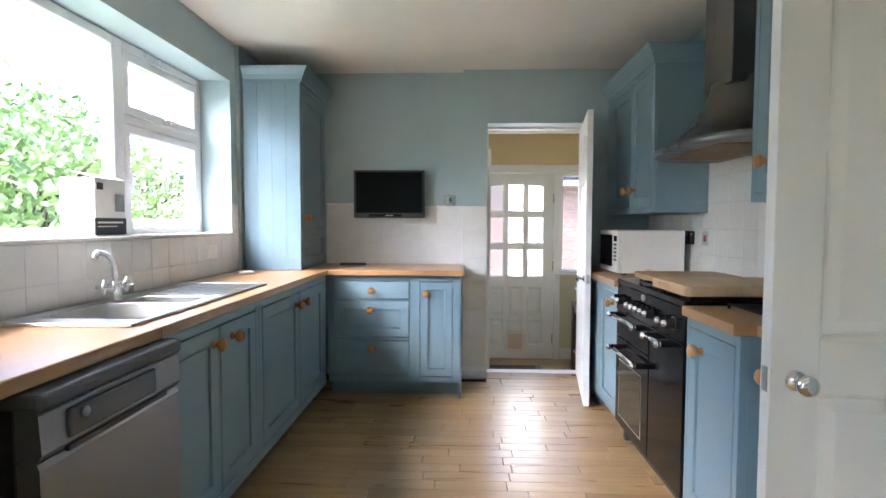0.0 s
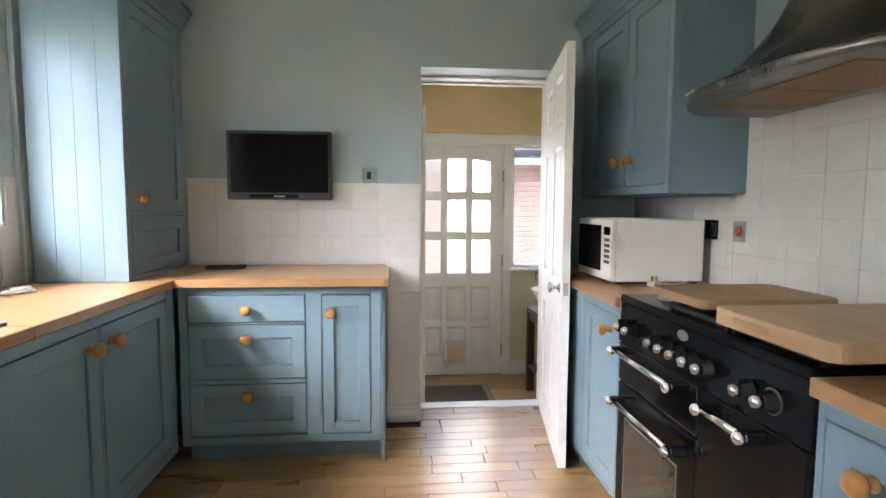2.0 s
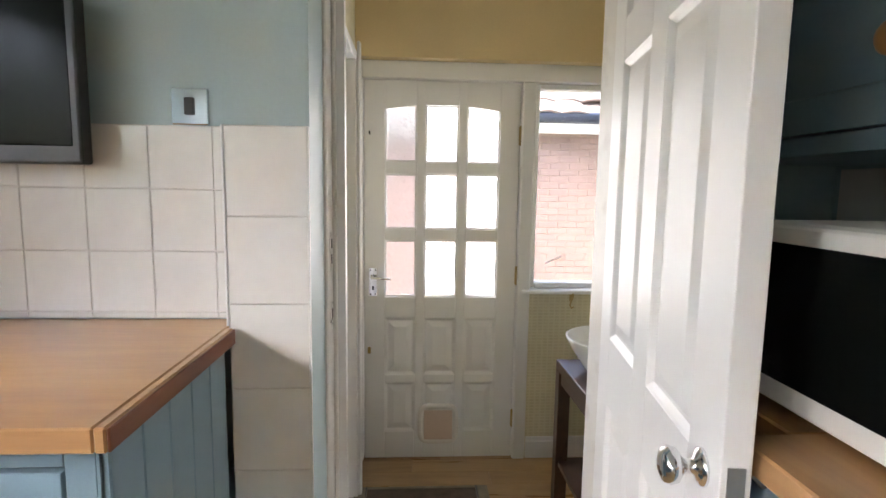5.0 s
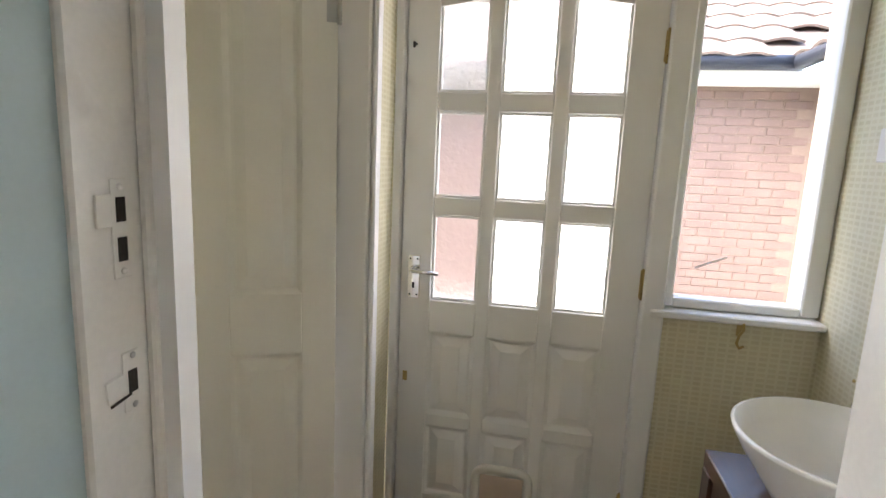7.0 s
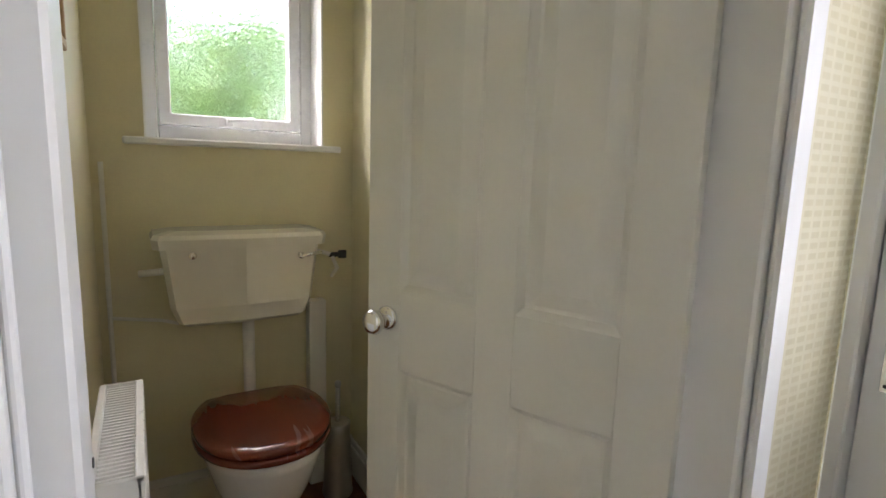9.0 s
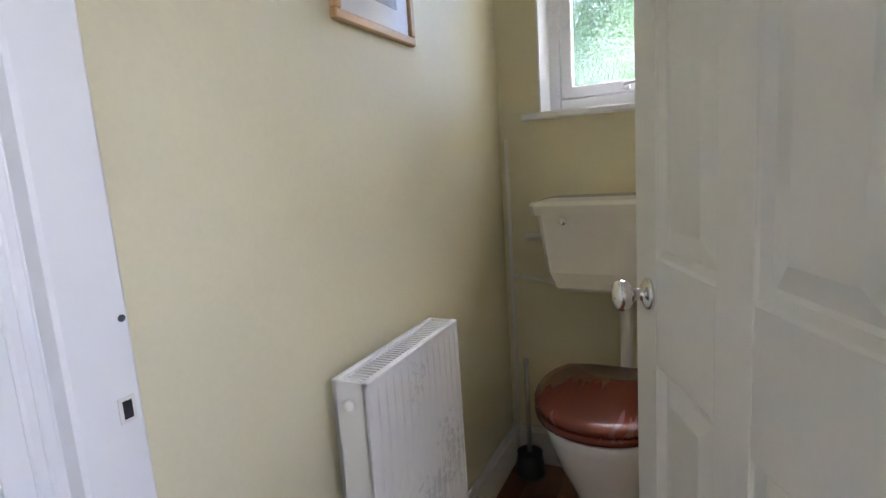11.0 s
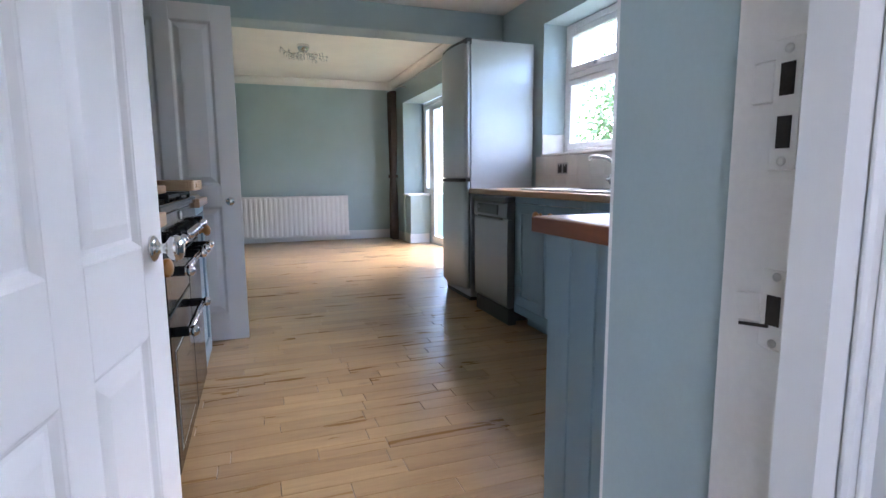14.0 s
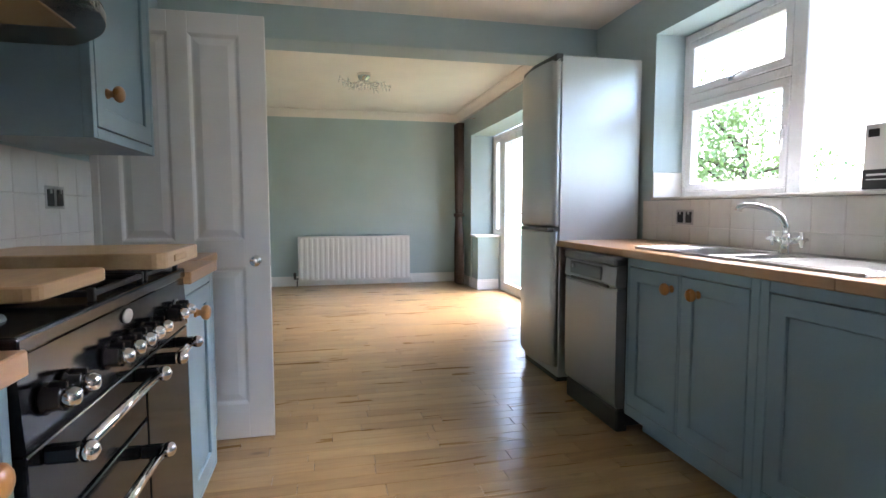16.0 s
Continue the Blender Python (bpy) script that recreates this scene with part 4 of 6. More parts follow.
# closet door: half open into the closet
wd = thing("door_closet", 0.450, 5.500, LZ + 0.01, 180 + 23.7, "cream-white panelled closet door, half open, with chrome knobs", "door")
panel_door(wd, 0.63, 1.98, [(0.09, 0.275), (0.355, 0.54)], [(0.15, 0.81), (0.98, 1.89)], material=CREAM_GLOSS)
door_knob(wd, 0.63, 0.572, 0.917)
for z in (0.28, 1.72):
    hinge(wd, z, 0.0, 1)

# ---- frames of the doorways ----
jx0, jx1 = DX0 - 0.015, DX0 + 0.009
structure("door_frame_kitchen", join(bx(jx0, 4.605, -0.005, jx1, 4.735, 2.0, 0.004), bx(jx1, 4.69, -0.005, jx1 + 0.012, 4.73, 1.99, 0.003), bx(DX1 - 0.012, 4.605, -0.005, DX1 + 0.02, 4.735, 2.0, 0.004),
          bx(jx0, 4.605, 2.004, DX1, 4.735, 2.04, 0.004), bx(jx1, 4.69, 1.992, DX1 - 0.012, 4.73, 2.005, 0.003)), OLD_WHITE, "worn white painted door frame with old latch cuts", "door frame")
structure("door_stop_mould", join(bx(jx0 + 0.006, 4.736, LZ, jx1 + 0.012, 4.744, 2.05, 0.003), bx(jx0 + 0.014, 4.744, LZ, jx1 + 0.002, 4.75, 2.045, 0.002)), WHITE, "white architrave on the lobby side", "architrave")
structure("threshold", bx(DX0, 4.602, -0.012, DX1, 4.70, 0.004, 0.003), WHITE, "white painted threshold strip", "threshold")
HOLLOW = mat("dark_lock_hollow", (0.035, 0.028, 0.024), 0.9, var=0.4, fine=200, bump=0.3)
lk = thing("lock_keep", jx1, 4.662, 1.06, 0, "painted-over metal lock keep with two dark slots", "lock keep")
part("plate", bx(0, -0.013, -0.054, 0.0022, 0.013, 0.056, 0.001), OLD_WHITE, lk)
part("lip", bx(0, -0.033, 0.004, 0.003, -0.012, 0.040, 0.0012), OLD_WHITE, lk)
for z0 in (-0.035, 0.009):
    part("slot", bx(0.001, -0.0065, z0, 0.0028, 0.0065, z0 + 0.027), HOLLOW, lk)
for z0 in (-0.046, 0.047):
    part("screw", moved(lathe([(0.004, 0), (0.004, 0.001), (0.001, 0.002)], 10, "x"), pose(0.0022, 0, z0)), OLD_WHITE, lk)
sp = thing("strike_plate", jx1, 4.664, 0.884, 0, "painted-over metal strike plate on the door frame", "strike plate")
part("plate", bx(0, -0.012, -0.036, 0.002, 0.012, 0.036, 0.001), OLD_WHITE, sp)
part("lip", moved(bx(0, -0.036, -0.013, 0.0028, -0.010, 0.014, 0.0012), pose(0, 0, 0, 6)), OLD_WHITE, sp)
part("slot", bx(0.001, -0.005, -0.014, 0.0028, 0.008, 0.013), HOLLOW, sp)
part("worn_edge", moved(bx(0.0018, -0.034, -0.0165, 0.0031, -0.004, -0.0135), pose(0, 0, 0, 8)), HOLLOW, sp, "dark chipped edge of the lip")
for s in (-0.030, 0.030):
    part("screw", moved(lathe([(0.004, 0), (0.004, 0.001), (0.001, 0.002)], 10, "x"), pose(0.002, 0.003, s)), STEEL, sp)
# closet frame against the wall
structure("door_frame_closet", join(bx(0.536, LY0 + 0.02, LZ, 0.585, 4.7355, 1.86), bx(0.465, LY0 + 0.02, LZ, 0.536, LY0 + 0.094, 1.80, 0.004), bx(0.425, 5.521, LZ, 0.53, 5.595, 1.80, 0.004),
          bx(0.425, LY0 + 0.02, 1.78, 0.53, 5.595, 1.82, 0.004), bx(0.531, 5.535, LZ, 0.546, 5.580, 1.86, 0.005)), WHITE, "white painted frame of the closet door", "door frame")
st = thing("strike_plate", 0.484, LY0 + 0.0945, 0.708, 0, "small brass strike plate on the closet frame", "strike plate")
part("plate", bx(-0.009, 0, -0.014, 0.009, 0.0015, 0.014), OLD_WHITE, st)
part("slot", bx(-0.005, 0.0012, -0.010, 0.005, 0.002, 0.010), PAPER_BLACK, st)
tagged(link("screw_hole", moved(lathe([(0.004, 0), (0.004, 0.001)], 10, "y"), pose(0.474, LY0 + 0.094, 0.805)), GREY_PLASTIC), "small filled hole in the closet frame", "hole", kind="structure")

# ---- back door with nine panes ----
bd = thing("door_back", 0.527, LY1 + 0.03, LZ - 0.0, 0, "white back door with nine obscure panes and a cat flap", "door")
BW, BT = 0.791, 0.044
cols = [(0.107, 0.266), (0.311, 0.477), (0.522, 0.688)]
rows = [(0.885, 1.180), (1.240, 1.519), (1.579, 1.862)]
low = [(0.15, 0.42), (0.465, 0.77)]
hh = 1.98
def bit(name, x0, z0, x1, z1, m=WHITE, b=0.003, ob=bd):
    return part(name, bx(x0, -BT / 2, z0, x1, BT / 2, z1, b), m, ob)
for x0, x1 in ((0, cols[0][0]), (cols[0][1], cols[1][0]), (cols[1][1], cols[2][0]), (cols[2][1], BW)):
    bit("stile", x0, 0, x1, hh)
for i, (x0, x1) in enumerate(cols):
    for z0, z1 in ((0, low[0][0]), (low[0][1], low[1][0]), (low[1][1], rows[0][0]), (rows[0][1], rows[1][0]), (rows[1][1], rows[2][0])):
        bit("rail", x0, z0, x1, z1)
    tops = {0: (1.840, 1.860), 1: (1.864, 1.864), 2: (1.860, 1.838)}[i]
    bm = loft([[(x0, -BT / 2, tops[0]), (x1, -BT / 2, tops[1]), (x1, -BT / 2, hh), (x0, -BT / 2, hh)], [(x0, BT / 2, tops[0]), (x1, BT / 2, tops[1]), (x1, BT / 2, hh), (x0, BT / 2, hh)]], smooth=False)
    part("arched_rail", bm, WHITE, bd)
    for z0, z1 in rows:
        g = part("pane", bx(x0 - 0.004, -0.003, z0 - 0.004, x1 + 0.004, 0.003, z1 + 0.004), OBSCURE, bd, "obscure glass pane")
        g.visible_shadow = False
        bead = ring_frame(x1 - x0, z1 - z0 - (0.02 if z0 > 1.6 else 0), 0.009, 0.012)
        part("glazing_bead", moved(bead, pose(x0, -0.014, z0)), WHITE, g)
    for z0, z1 in low:
        p = part("panel", raised(x1 - x0, z1 - z0, BT), WHITE, bd)
        p.matrix_basis = pose(x0, 0, z0)
cf = part("cat_flap", moved(loft([oval(0, 0, 0.0, 0.112, 0.112, 32, 4.5), oval(0, 0, 0.018, 0.108, 0.108, 32, 4.5), oval(0, 0, 0.022, 0.10, 0.10, 32, 4.5), oval(0, 0, 0.022, 0.084, 0.09, 32, 5), oval(0, 0, 0.012, 0.082, 0.088, 32, 5)]), pose(0.393, -BT / 2 + 0.006, 0.190, 90)), WHITE_PLASTIC, bd, "white plastic cat flap")
part("flap", bx(0.318, -BT / 2 - 0.019, 0.110, 0.468, -BT / 2 - 0.0165, 0.272, 0.001), mat("tinted_flap", (0.70, 0.56, 0.46), 0.2), cf, "pinkish clear flap")
hp = part("handle_plate", bx(0.025, -BT / 2 - 0.004, 0.887, 0.068, -BT / 2, 1.037, 0.002), CHROME, bd, "chrome lever handle on a plate")
part("lever", join(moved(lathe([(0.012, 0), (0.012, 0.012), (0.008, 0.02), (0.008, 0.034)], 14, "-y"), pose(0.046, -BT / 2 - 0.003, 0.990)), rod((0.046, -BT / 2 - 0.036, 0.990), (0.139, -BT / 2 - 0.036, 0.982), 0.0075, 10, 0.006)), CHROME, hp)
part("keyhole", bx(0.042, -BT / 2 - 0.0055, 0.922, 0.050, -BT / 2 - 0.003, 0.942), PAPER_BLACK, hp)
for zz in (0.899, 1.025):
    for xx in (0.034, 0.059):
        part("screw", moved(lathe([(0.0035, 0), (0.003, 0.001)], 8, "-y"), pose(xx, -BT / 2 - 0.004, zz)), BLACK_IRON, hp)
part("lock_case", bx(0.018, -BT / 2 - 0.0015, 0.58, 0.034, -BT / 2, 0.615), BRASS, bd, "small brass lock escutcheon")
part("key_hook", tube([(0.03, -BT / 2, 1.725), (0.03, -BT / 2 - 0.03, 1.725), (0.032, -BT / 2 - 0.034, 1.71)], 0.004, 8), BLACK_IRON, bd)
for z in (0.22, 1.0, 1.72):
    part("hinge", join(rod((BW + 0.004, -BT / 2 - 0.004, z - 0.05), (BW + 0.004, -BT / 2 - 0.004, z + 0.05), 0.007, 10), bx(BW - 0.006, -BT / 2 - 0.002, z - 0.045, BW, -BT / 2, z + 0.045)), BRASS, bd, "old brass hinge")
structure("door_frame_back", join(bx(0.496, LY1 - 0.02, LZ - 0.02, 0.524, LY1 + 0.10, 1.775, 0.004), bx(0.496, LY1 - 0.02, 1.775, LX1, LY1 + 0.10, 1.86, 0.004), bx(1.322, LY1 - 0.02, LZ - 0.02, 1.390, LY1 + 0.10, 1.775, 0.006)), WHITE, "white painted frame of the back door", "door frame")
structure("weatherboard", bx(0.495, LY1 - 0.015, LZ - 0.016, 1.36, LY1 + 0.2, LZ - 0.003), MAHOGANY, "dark wooden sill under the back door", "sill")

# ---- windows ----
def sash(win, y0, z0, y1, z1, x, w=0.045, d=0.05, glass=GLASS, name="sash"):
    """An opening light: a frame round a pane, in a wall across x."""
    rings = []
    for i, xx in ((0, x + d / 2), (0, x - d / 2), (w, x - d / 2), (w, x + d / 2)):
        rings.append([(xx, y0 + i, z0 + i), (xx, y1 - i, z0 + i), (xx, y1 - i, z1 - i), (xx, y0 + i, z1 - i)])
    bm = loft(rings + [rings[0]], caps=False, smooth=False)
    bmesh.ops.remove_doubles(bm, verts=bm.verts[:], dist=1e-6)
    bmesh.ops.recalc_face_normals(bm, faces=bm.faces[:])
    bmesh.ops.bevel(bm, geom=bm.edges[:], offset=0.004, segments=1, affect="EDGES")
    s = part(name, bm, UPVC, win)
    g = part("pane", bx(x - 0.004, y0 + w - 0.005, z0 + w - 0.005, x + 0.004, y1 - w + 0.005, z1 - w + 0.005), glass, s, "clear window glass" if glass is GLASS else "obscure window glass")
    g.visible_shadow = False
    return s


kw = thing("window_kitchen", 0, 0, 0, 0, "white plastic casement window with two top lights", "window", kind="structure")
KX = -1.425
fw = []
for y0, y1 in ((1.245, 1.29), (2.025, 2.11), (2.855, 2.94), (3.69, 3.735)):
    part("mullion", bx(KX - 0.035, y0, 1.16, KX + 0.035, y1, 2.165, 0.006), UPVC, kw)
for a, b in ((1.29, 2.025), (2.11, 2.855), (2.94, 3.69)):
    part("head", bx(KX - 0.035, a, 2.115, KX + 0.035, b, 2.165, 0.005), UPVC, kw)
    part("sill_rail", bx(KX - 0.035, a, 1.16, KX + 0.035, b, 1.21, 0.005), UPVC, kw)
for a, b in ((1.29, 2.025), (2.94, 3.69)):
    part("transom", bx(KX - 0.035, a, 1.745, KX + 0.035, b, 1.795, 0.005), UPVC, kw)
    s = sash(kw, a, 1.797, b, 2.113, KX + 0.012)
    part("catch", join(bx(KX + 0.037, (a + b) / 2 - 0.02, 1.805, KX + 0.055, (a + b) / 2 + 0.02, 1.83, 0.004), rod((KX + 0.055, (a + b) / 2 - 0.01, 1.82), (KX + 0.06, (a + b) / 2 + 0.09, 1.835), 0.007)), CHROME, s)
    s = sash(kw, a, 1.212, b, 1.743, KX + 0.012)
    yh = b - 0.02 if a < 2 else a + 0.02
    part("catch", join(bx(KX + 0.037, yh - 0.012, 1.45, KX + 0.05, yh + 0.012, 1.51, 0.004), rod((KX + 0.055, yh, 1.49), (KX + 0.058, yh, 1.39), 0.008)), UPVC, s)
g = part("fixed_pane", bx(KX - 0.004, 2.107, 1.207, KX + 0.004, 2.858, 2.118), GLASS, kw, "large clear fixed pane")
g.visible_shadow = False
structure("window_sill", bx(KX - 0.03, 1.247, 1.157, XL + 0.012, 3.733, 1.174, 0.004), TILE, "white tiled window sill", "sill")
tagged(link("sill_tile_edge", bx(KX + 0.036, 1.246, 1.175, XL + 0.001, 1.257, 1.33, 0.002), TILE), "white tile in the window reveal", "tile", "", "structure")

# closet window
cw = thing("window_closet", 0, 0, 0, 0, "small white casement window with rippled glass", "window", kind="structure")
CX = WX0 - 0.17
for y0, y1 in ((CW[0], CW[0] + 0.045), (CW[1] - 0.045, CW[1])):
    part("jamb", bx(CX - 0.03, y0, CW[2], CX + 0.03, y1, CW[3], 0.004), UPVC, cw)
for z0, z1 in ((CW[2], CW[2] + 0.05), (CW[3] - 0.05, CW[3])):
    part("rail", bx(CX - 0.03, CW[0] + 0.045, z0, CX + 0.03, CW[1] - 0.045, z1, 0.004), UPVC, cw)
RIPPLE = frosted("rippled_glass")
RIPPLE.node_tree.nodes["Principled BSDF"].inputs["Roughness"].default_value = 0.12
s = sash(cw, CW[0] + 0.047, CW[2] + 0.052, CW[1] - 0.047, CW[3] - 0.052, CX + 0.01, 0.04, 0.05, RIPPLE)
part("catch", join(bx(CX + 0.035, 5.09, CW[2] + 0.06, CX + 0.05, 5.12, CW[2] + 0.085, 0.004), rod((CX + 0.052, 5.10, CW[2] + 0.078), (CX + 0.056, 5.19, CW[2] + 0.088), 0.007)), UPVC, s)
structure("window_sill", bx(CX, CW[0] - 0.06, CW[2] - 0.022, WX0 + 0.03, CW[1] + 0.06, CW[2] + 0.001, 0.005), WHITE, "white closet window sill", "sill")
structure("window_reveal", join(bx(CX + 0.03, CW[0], CW[2] + 0.002, WX0 + 0.001, CW[0] + 0.006, CW[3]), bx(CX + 0.03, CW[1] - 0.006, CW[2] + 0.002, WX0 + 0.001, CW[1], CW[3])), WHITE, "white painted window reveal", "reveal")

# lobby side light
lw = thing("window_lobby", 0, 0, 0, 0, "white painted side window beside the back door", "window", kind="structure")
for x0, x1 in ((1.391, 1.419), (1.785, 1.839)):
    part("jamb", bx(x0, LY1 + 0.02, 0.725, x1, LY1 + 0.09, 1.774, 0.005), WHITE, lw)
for z0, z1 in ((0.722, 0.752), (1.745, 1.774)):
    part("rail", bx(1.419, LY1 + 0.02, z0, 1.785, LY1 + 0.09, z1, 0.005), WHITE, lw)
g = part("pane", bx(1.413, LY1 + 0.05, 0.755, 1.791, LY1 + 0.056, 1.74), GLASS, lw, "clear glass with a taped crack")
g.visible_shadow = False
part("tape", moved(bx(-0.05, -0.001, -0.003, 0.05, 0, 0.003), pose(1.525, LY1 + 0.0485, 0.87, 0, -24)), PAPER_WHITE, lw)
structure("window_sill", bx(1.346, LY1 - 0.035, 0.698, LX1, LY1 + 0.06, 0.720, 0.005), WHITE, "white window sill in the lobby", "sill")

# dining bay doors and side light
dwn = thing("patio_doors", 0, 0, 0, 0, "white glazed garden doors with a side light", "door")
PX = XL - 0.36
for y0, y1, z0 in ((-2.95, -2.88, 0.74), (-2.63, -2.55, 0.0), (-0.80, -0.75, 0.0)):
    part("post", bx(PX - 0.035, y0, z0, PX + 0.035, y1, 2.12, 0.005), UPVC, dwn)
part("head", bx(PX - 0.035, -2.95, 2.06, PX + 0.035, -0.75, 2.12, 0.005), UPVC, dwn)
part("threshold", bx(PX - 0.035, -2.55, 0.0, PX + 0.035, -0.80, 0.035, 0.005), UPVC, dwn)
part("cill", bx(PX - 0.035, -2.88, 0.72, PX + 0.035, -2.63, 0.78, 0.005), UPVC, dwn)
sash(dwn, -2.88, 0.78, -2.63, 2.06, PX + 0.005, 0.05, 0.05, GLASS, "side_light")
for a, b in ((-2.55, -1.675), (-1.675, -0.80)):
    s = sash(dwn, a, 0.035, b, 2.06, PX + 0.005, 0.085, 0.055, GLASS, "door_leaf")
    part("lever", join(bx(PX + 0.033, b - 0.055, 0.95, PX + 0.043, b - 0.025, 1.12, 0.003), rod((PX + 0.075, b - 0.04, 1.05), (PX + 0.075, b - 0.15, 1.05), 0.008)), UPVC, s)
structure("bay_sill", bx(PX - 0.02, -2.95, 0.715, XL + 0.02, -2.64, 0.745, 0.006), WHITE, "white window board of the bay", "sill")
structure("wall_bay_dado", bx(PX + 0.04, -2.95, 0.0, XL - 0.02, -2.66, 0.715), BLUE_WALL, "blue painted low wall under the side light", "wall")
structure("baseboard", join(skirting(PX + 0.05, -2.66, XL - 0.02, -2.642, 0), skirting(XL - 0.02, -2.95, XL - 0.002, -2.642, 0)), WHITE, "white skirting round the bay", "skirting")
structure("floor_bay", bx(PX - 0.1, -2.65, -0.02, XL, -0.75, -0.002), FLOOR_OAK, "oak floor at the garden doors", "floor")


# ---- lobby ----
vt = thing("washstand_table", 1.438, 4.99, LZ, 0, "dark wooden washstand table with a lower shelf", "table")
VH = 0.47 - LZ
part("tabletop", bx(0, 0, VH - 0.045, 0.40, 0.50, VH, 0.003), VANITY_WOOD, vt)
part("apron", bx(0.01, 0.03, VH - 0.10, 0.39, 0.48, VH - 0.046), VANITY_WOOD, vt)
for x in (0.0, 0.345):
    for y in (0.0, 0.445):
        part("leg", bx(x, y, 0, x + 0.055, y + 0.055, VH - 0.046, 0.002), VANITY_WOOD, vt)
part("shelf", bx(0.012, 0.03, 0.19, 0.39, 0.48, 0.215, 0.002), VANITY_WOOD, vt)
bw = thing("basin", 1.632, 5.29, 0.472, 0, "white round vessel basin on the washstand", "basin")
part("bowl", lathe([(0.10, 0), (0.115, 0.006), (0.145, 0.05), (0.185, 0.11), (0.205, 0.148), (0.207, 0.156), (0.199, 0.158), (0.178, 0.115), (0.135, 0.055), (0.09, 0.025), (0.02, 0.02)], 40), PORCELAIN, bw)
part("waste", moved(lathe([(0.022, 0), (0.022, 0.004), (0.008, 0.006)], 18), pose(0, 0, 0.021)), CHROME, bw)
part("overflow", moved(lathe([(0.012, 0), (0.012, 0.003), (0.006, 0.004)], 14, "-x"), pose(0.176, 0.02, 0.108)), CHROME, bw)
wt = thing("wall_tap", LX1, 5.42, 0.68, 0, "chrome wall-mounted basin tap", "tap")
part("rose", moved(lathe([(0.024, 0), (0.024, 0.006), (0.012, 0.012)], 18, "-x"), pose(0, 0, 0)), CHROME, wt)
part("spout", join(rod((0, 0, 0), (-0.05, 0, 0.0), 0.011), rod((-0.045, 0, 0.0), (-0.135, 0, -0.03), 0.012)), CHROME, wt)
part("lever", rod((-0.02, 0, 0.07), (-0.06, 0.01, 0.085), 0.007), CHROME, wt)
part("valve", moved(lathe([(0.02, 0), (0.02, 0.02), (0.012, 0.03)], 16, "-x"), pose(0, 0, 0.07)), CHROME, wt)
for yy, zz in ((5.68, 0.62), (5.72, 0.50)):
    tagged(link("wall_screw", moved(lathe([(0.005, 0), (0.005, 0.003), (0.002, 0.005)], 10, "-x"), pose(LX1, yy, zz)), BRASS), "small brass screw standing out of the wallpaper", "screw", "wall screws")
sw = thing("light_switch", LX1, 5.70, 1.236, 0, "white plastic light switch on the lobby wall", "switch")
part("plate", bx(-0.010, -0.043, -0.043, 0, 0.043, 0.043, 0.003), WHITE_PLASTIC, sw)
part("rocker", bx(-0.015, -0.007, -0.012, -0.009, 0.007, 0.012, 0.002), WHITE_PLASTIC, sw)
hk = thing("coat_hook", 1.615, LY1, 0.665, 0, "small brass hook under the window sill", "hook")
part("hook", tube([(0, -0.004, 0.04), (0, -0.03, 0.045), (0, -0.038, 0.02), (-0.004, -0.02, -0.005), (-0.008, -0.018, -0.03), (-0.004, -0.034, -0.04), (0.004, -0.040, -0.03)], 0.0045, 8), BRASS, hk)
part("plate", bx(-0.008, -0.003, -0.01, 0.008, 0, 0.05, 0.002), BRASS, hk)
dm = thing("door_mat", 0.83, 5.34, LZ, 0, "brown doormat with a paler border before the back door", "mat")
part("mat_surface", bx(-0.26, -0.255, 0, 0.26, 0.235, 0.010, 0.003), MAT_PILE, dm)
rings = []
part("border", join(bx(-0.32, -0.28, 0, -0.27, 0.26, 0.007, 0.002), bx(0.27, -0.28, 0, 0.32, 0.26, 0.007, 0.002), bx(-0.27, 0.242, 0, 0.27, 0.26, 0.007, 0.002), bx(-0.27, -0.28, 0, 0.27, -0.262, 0.007, 0.002)), MAT_EDGE, dm)
part("binding", join(bx(-0.268, -0.28, 0, -0.262, 0.26, 0.009), bx(0.262, -0.28, 0, 0.268, 0.26, 0.009)), DARK_PLASTIC, dm)

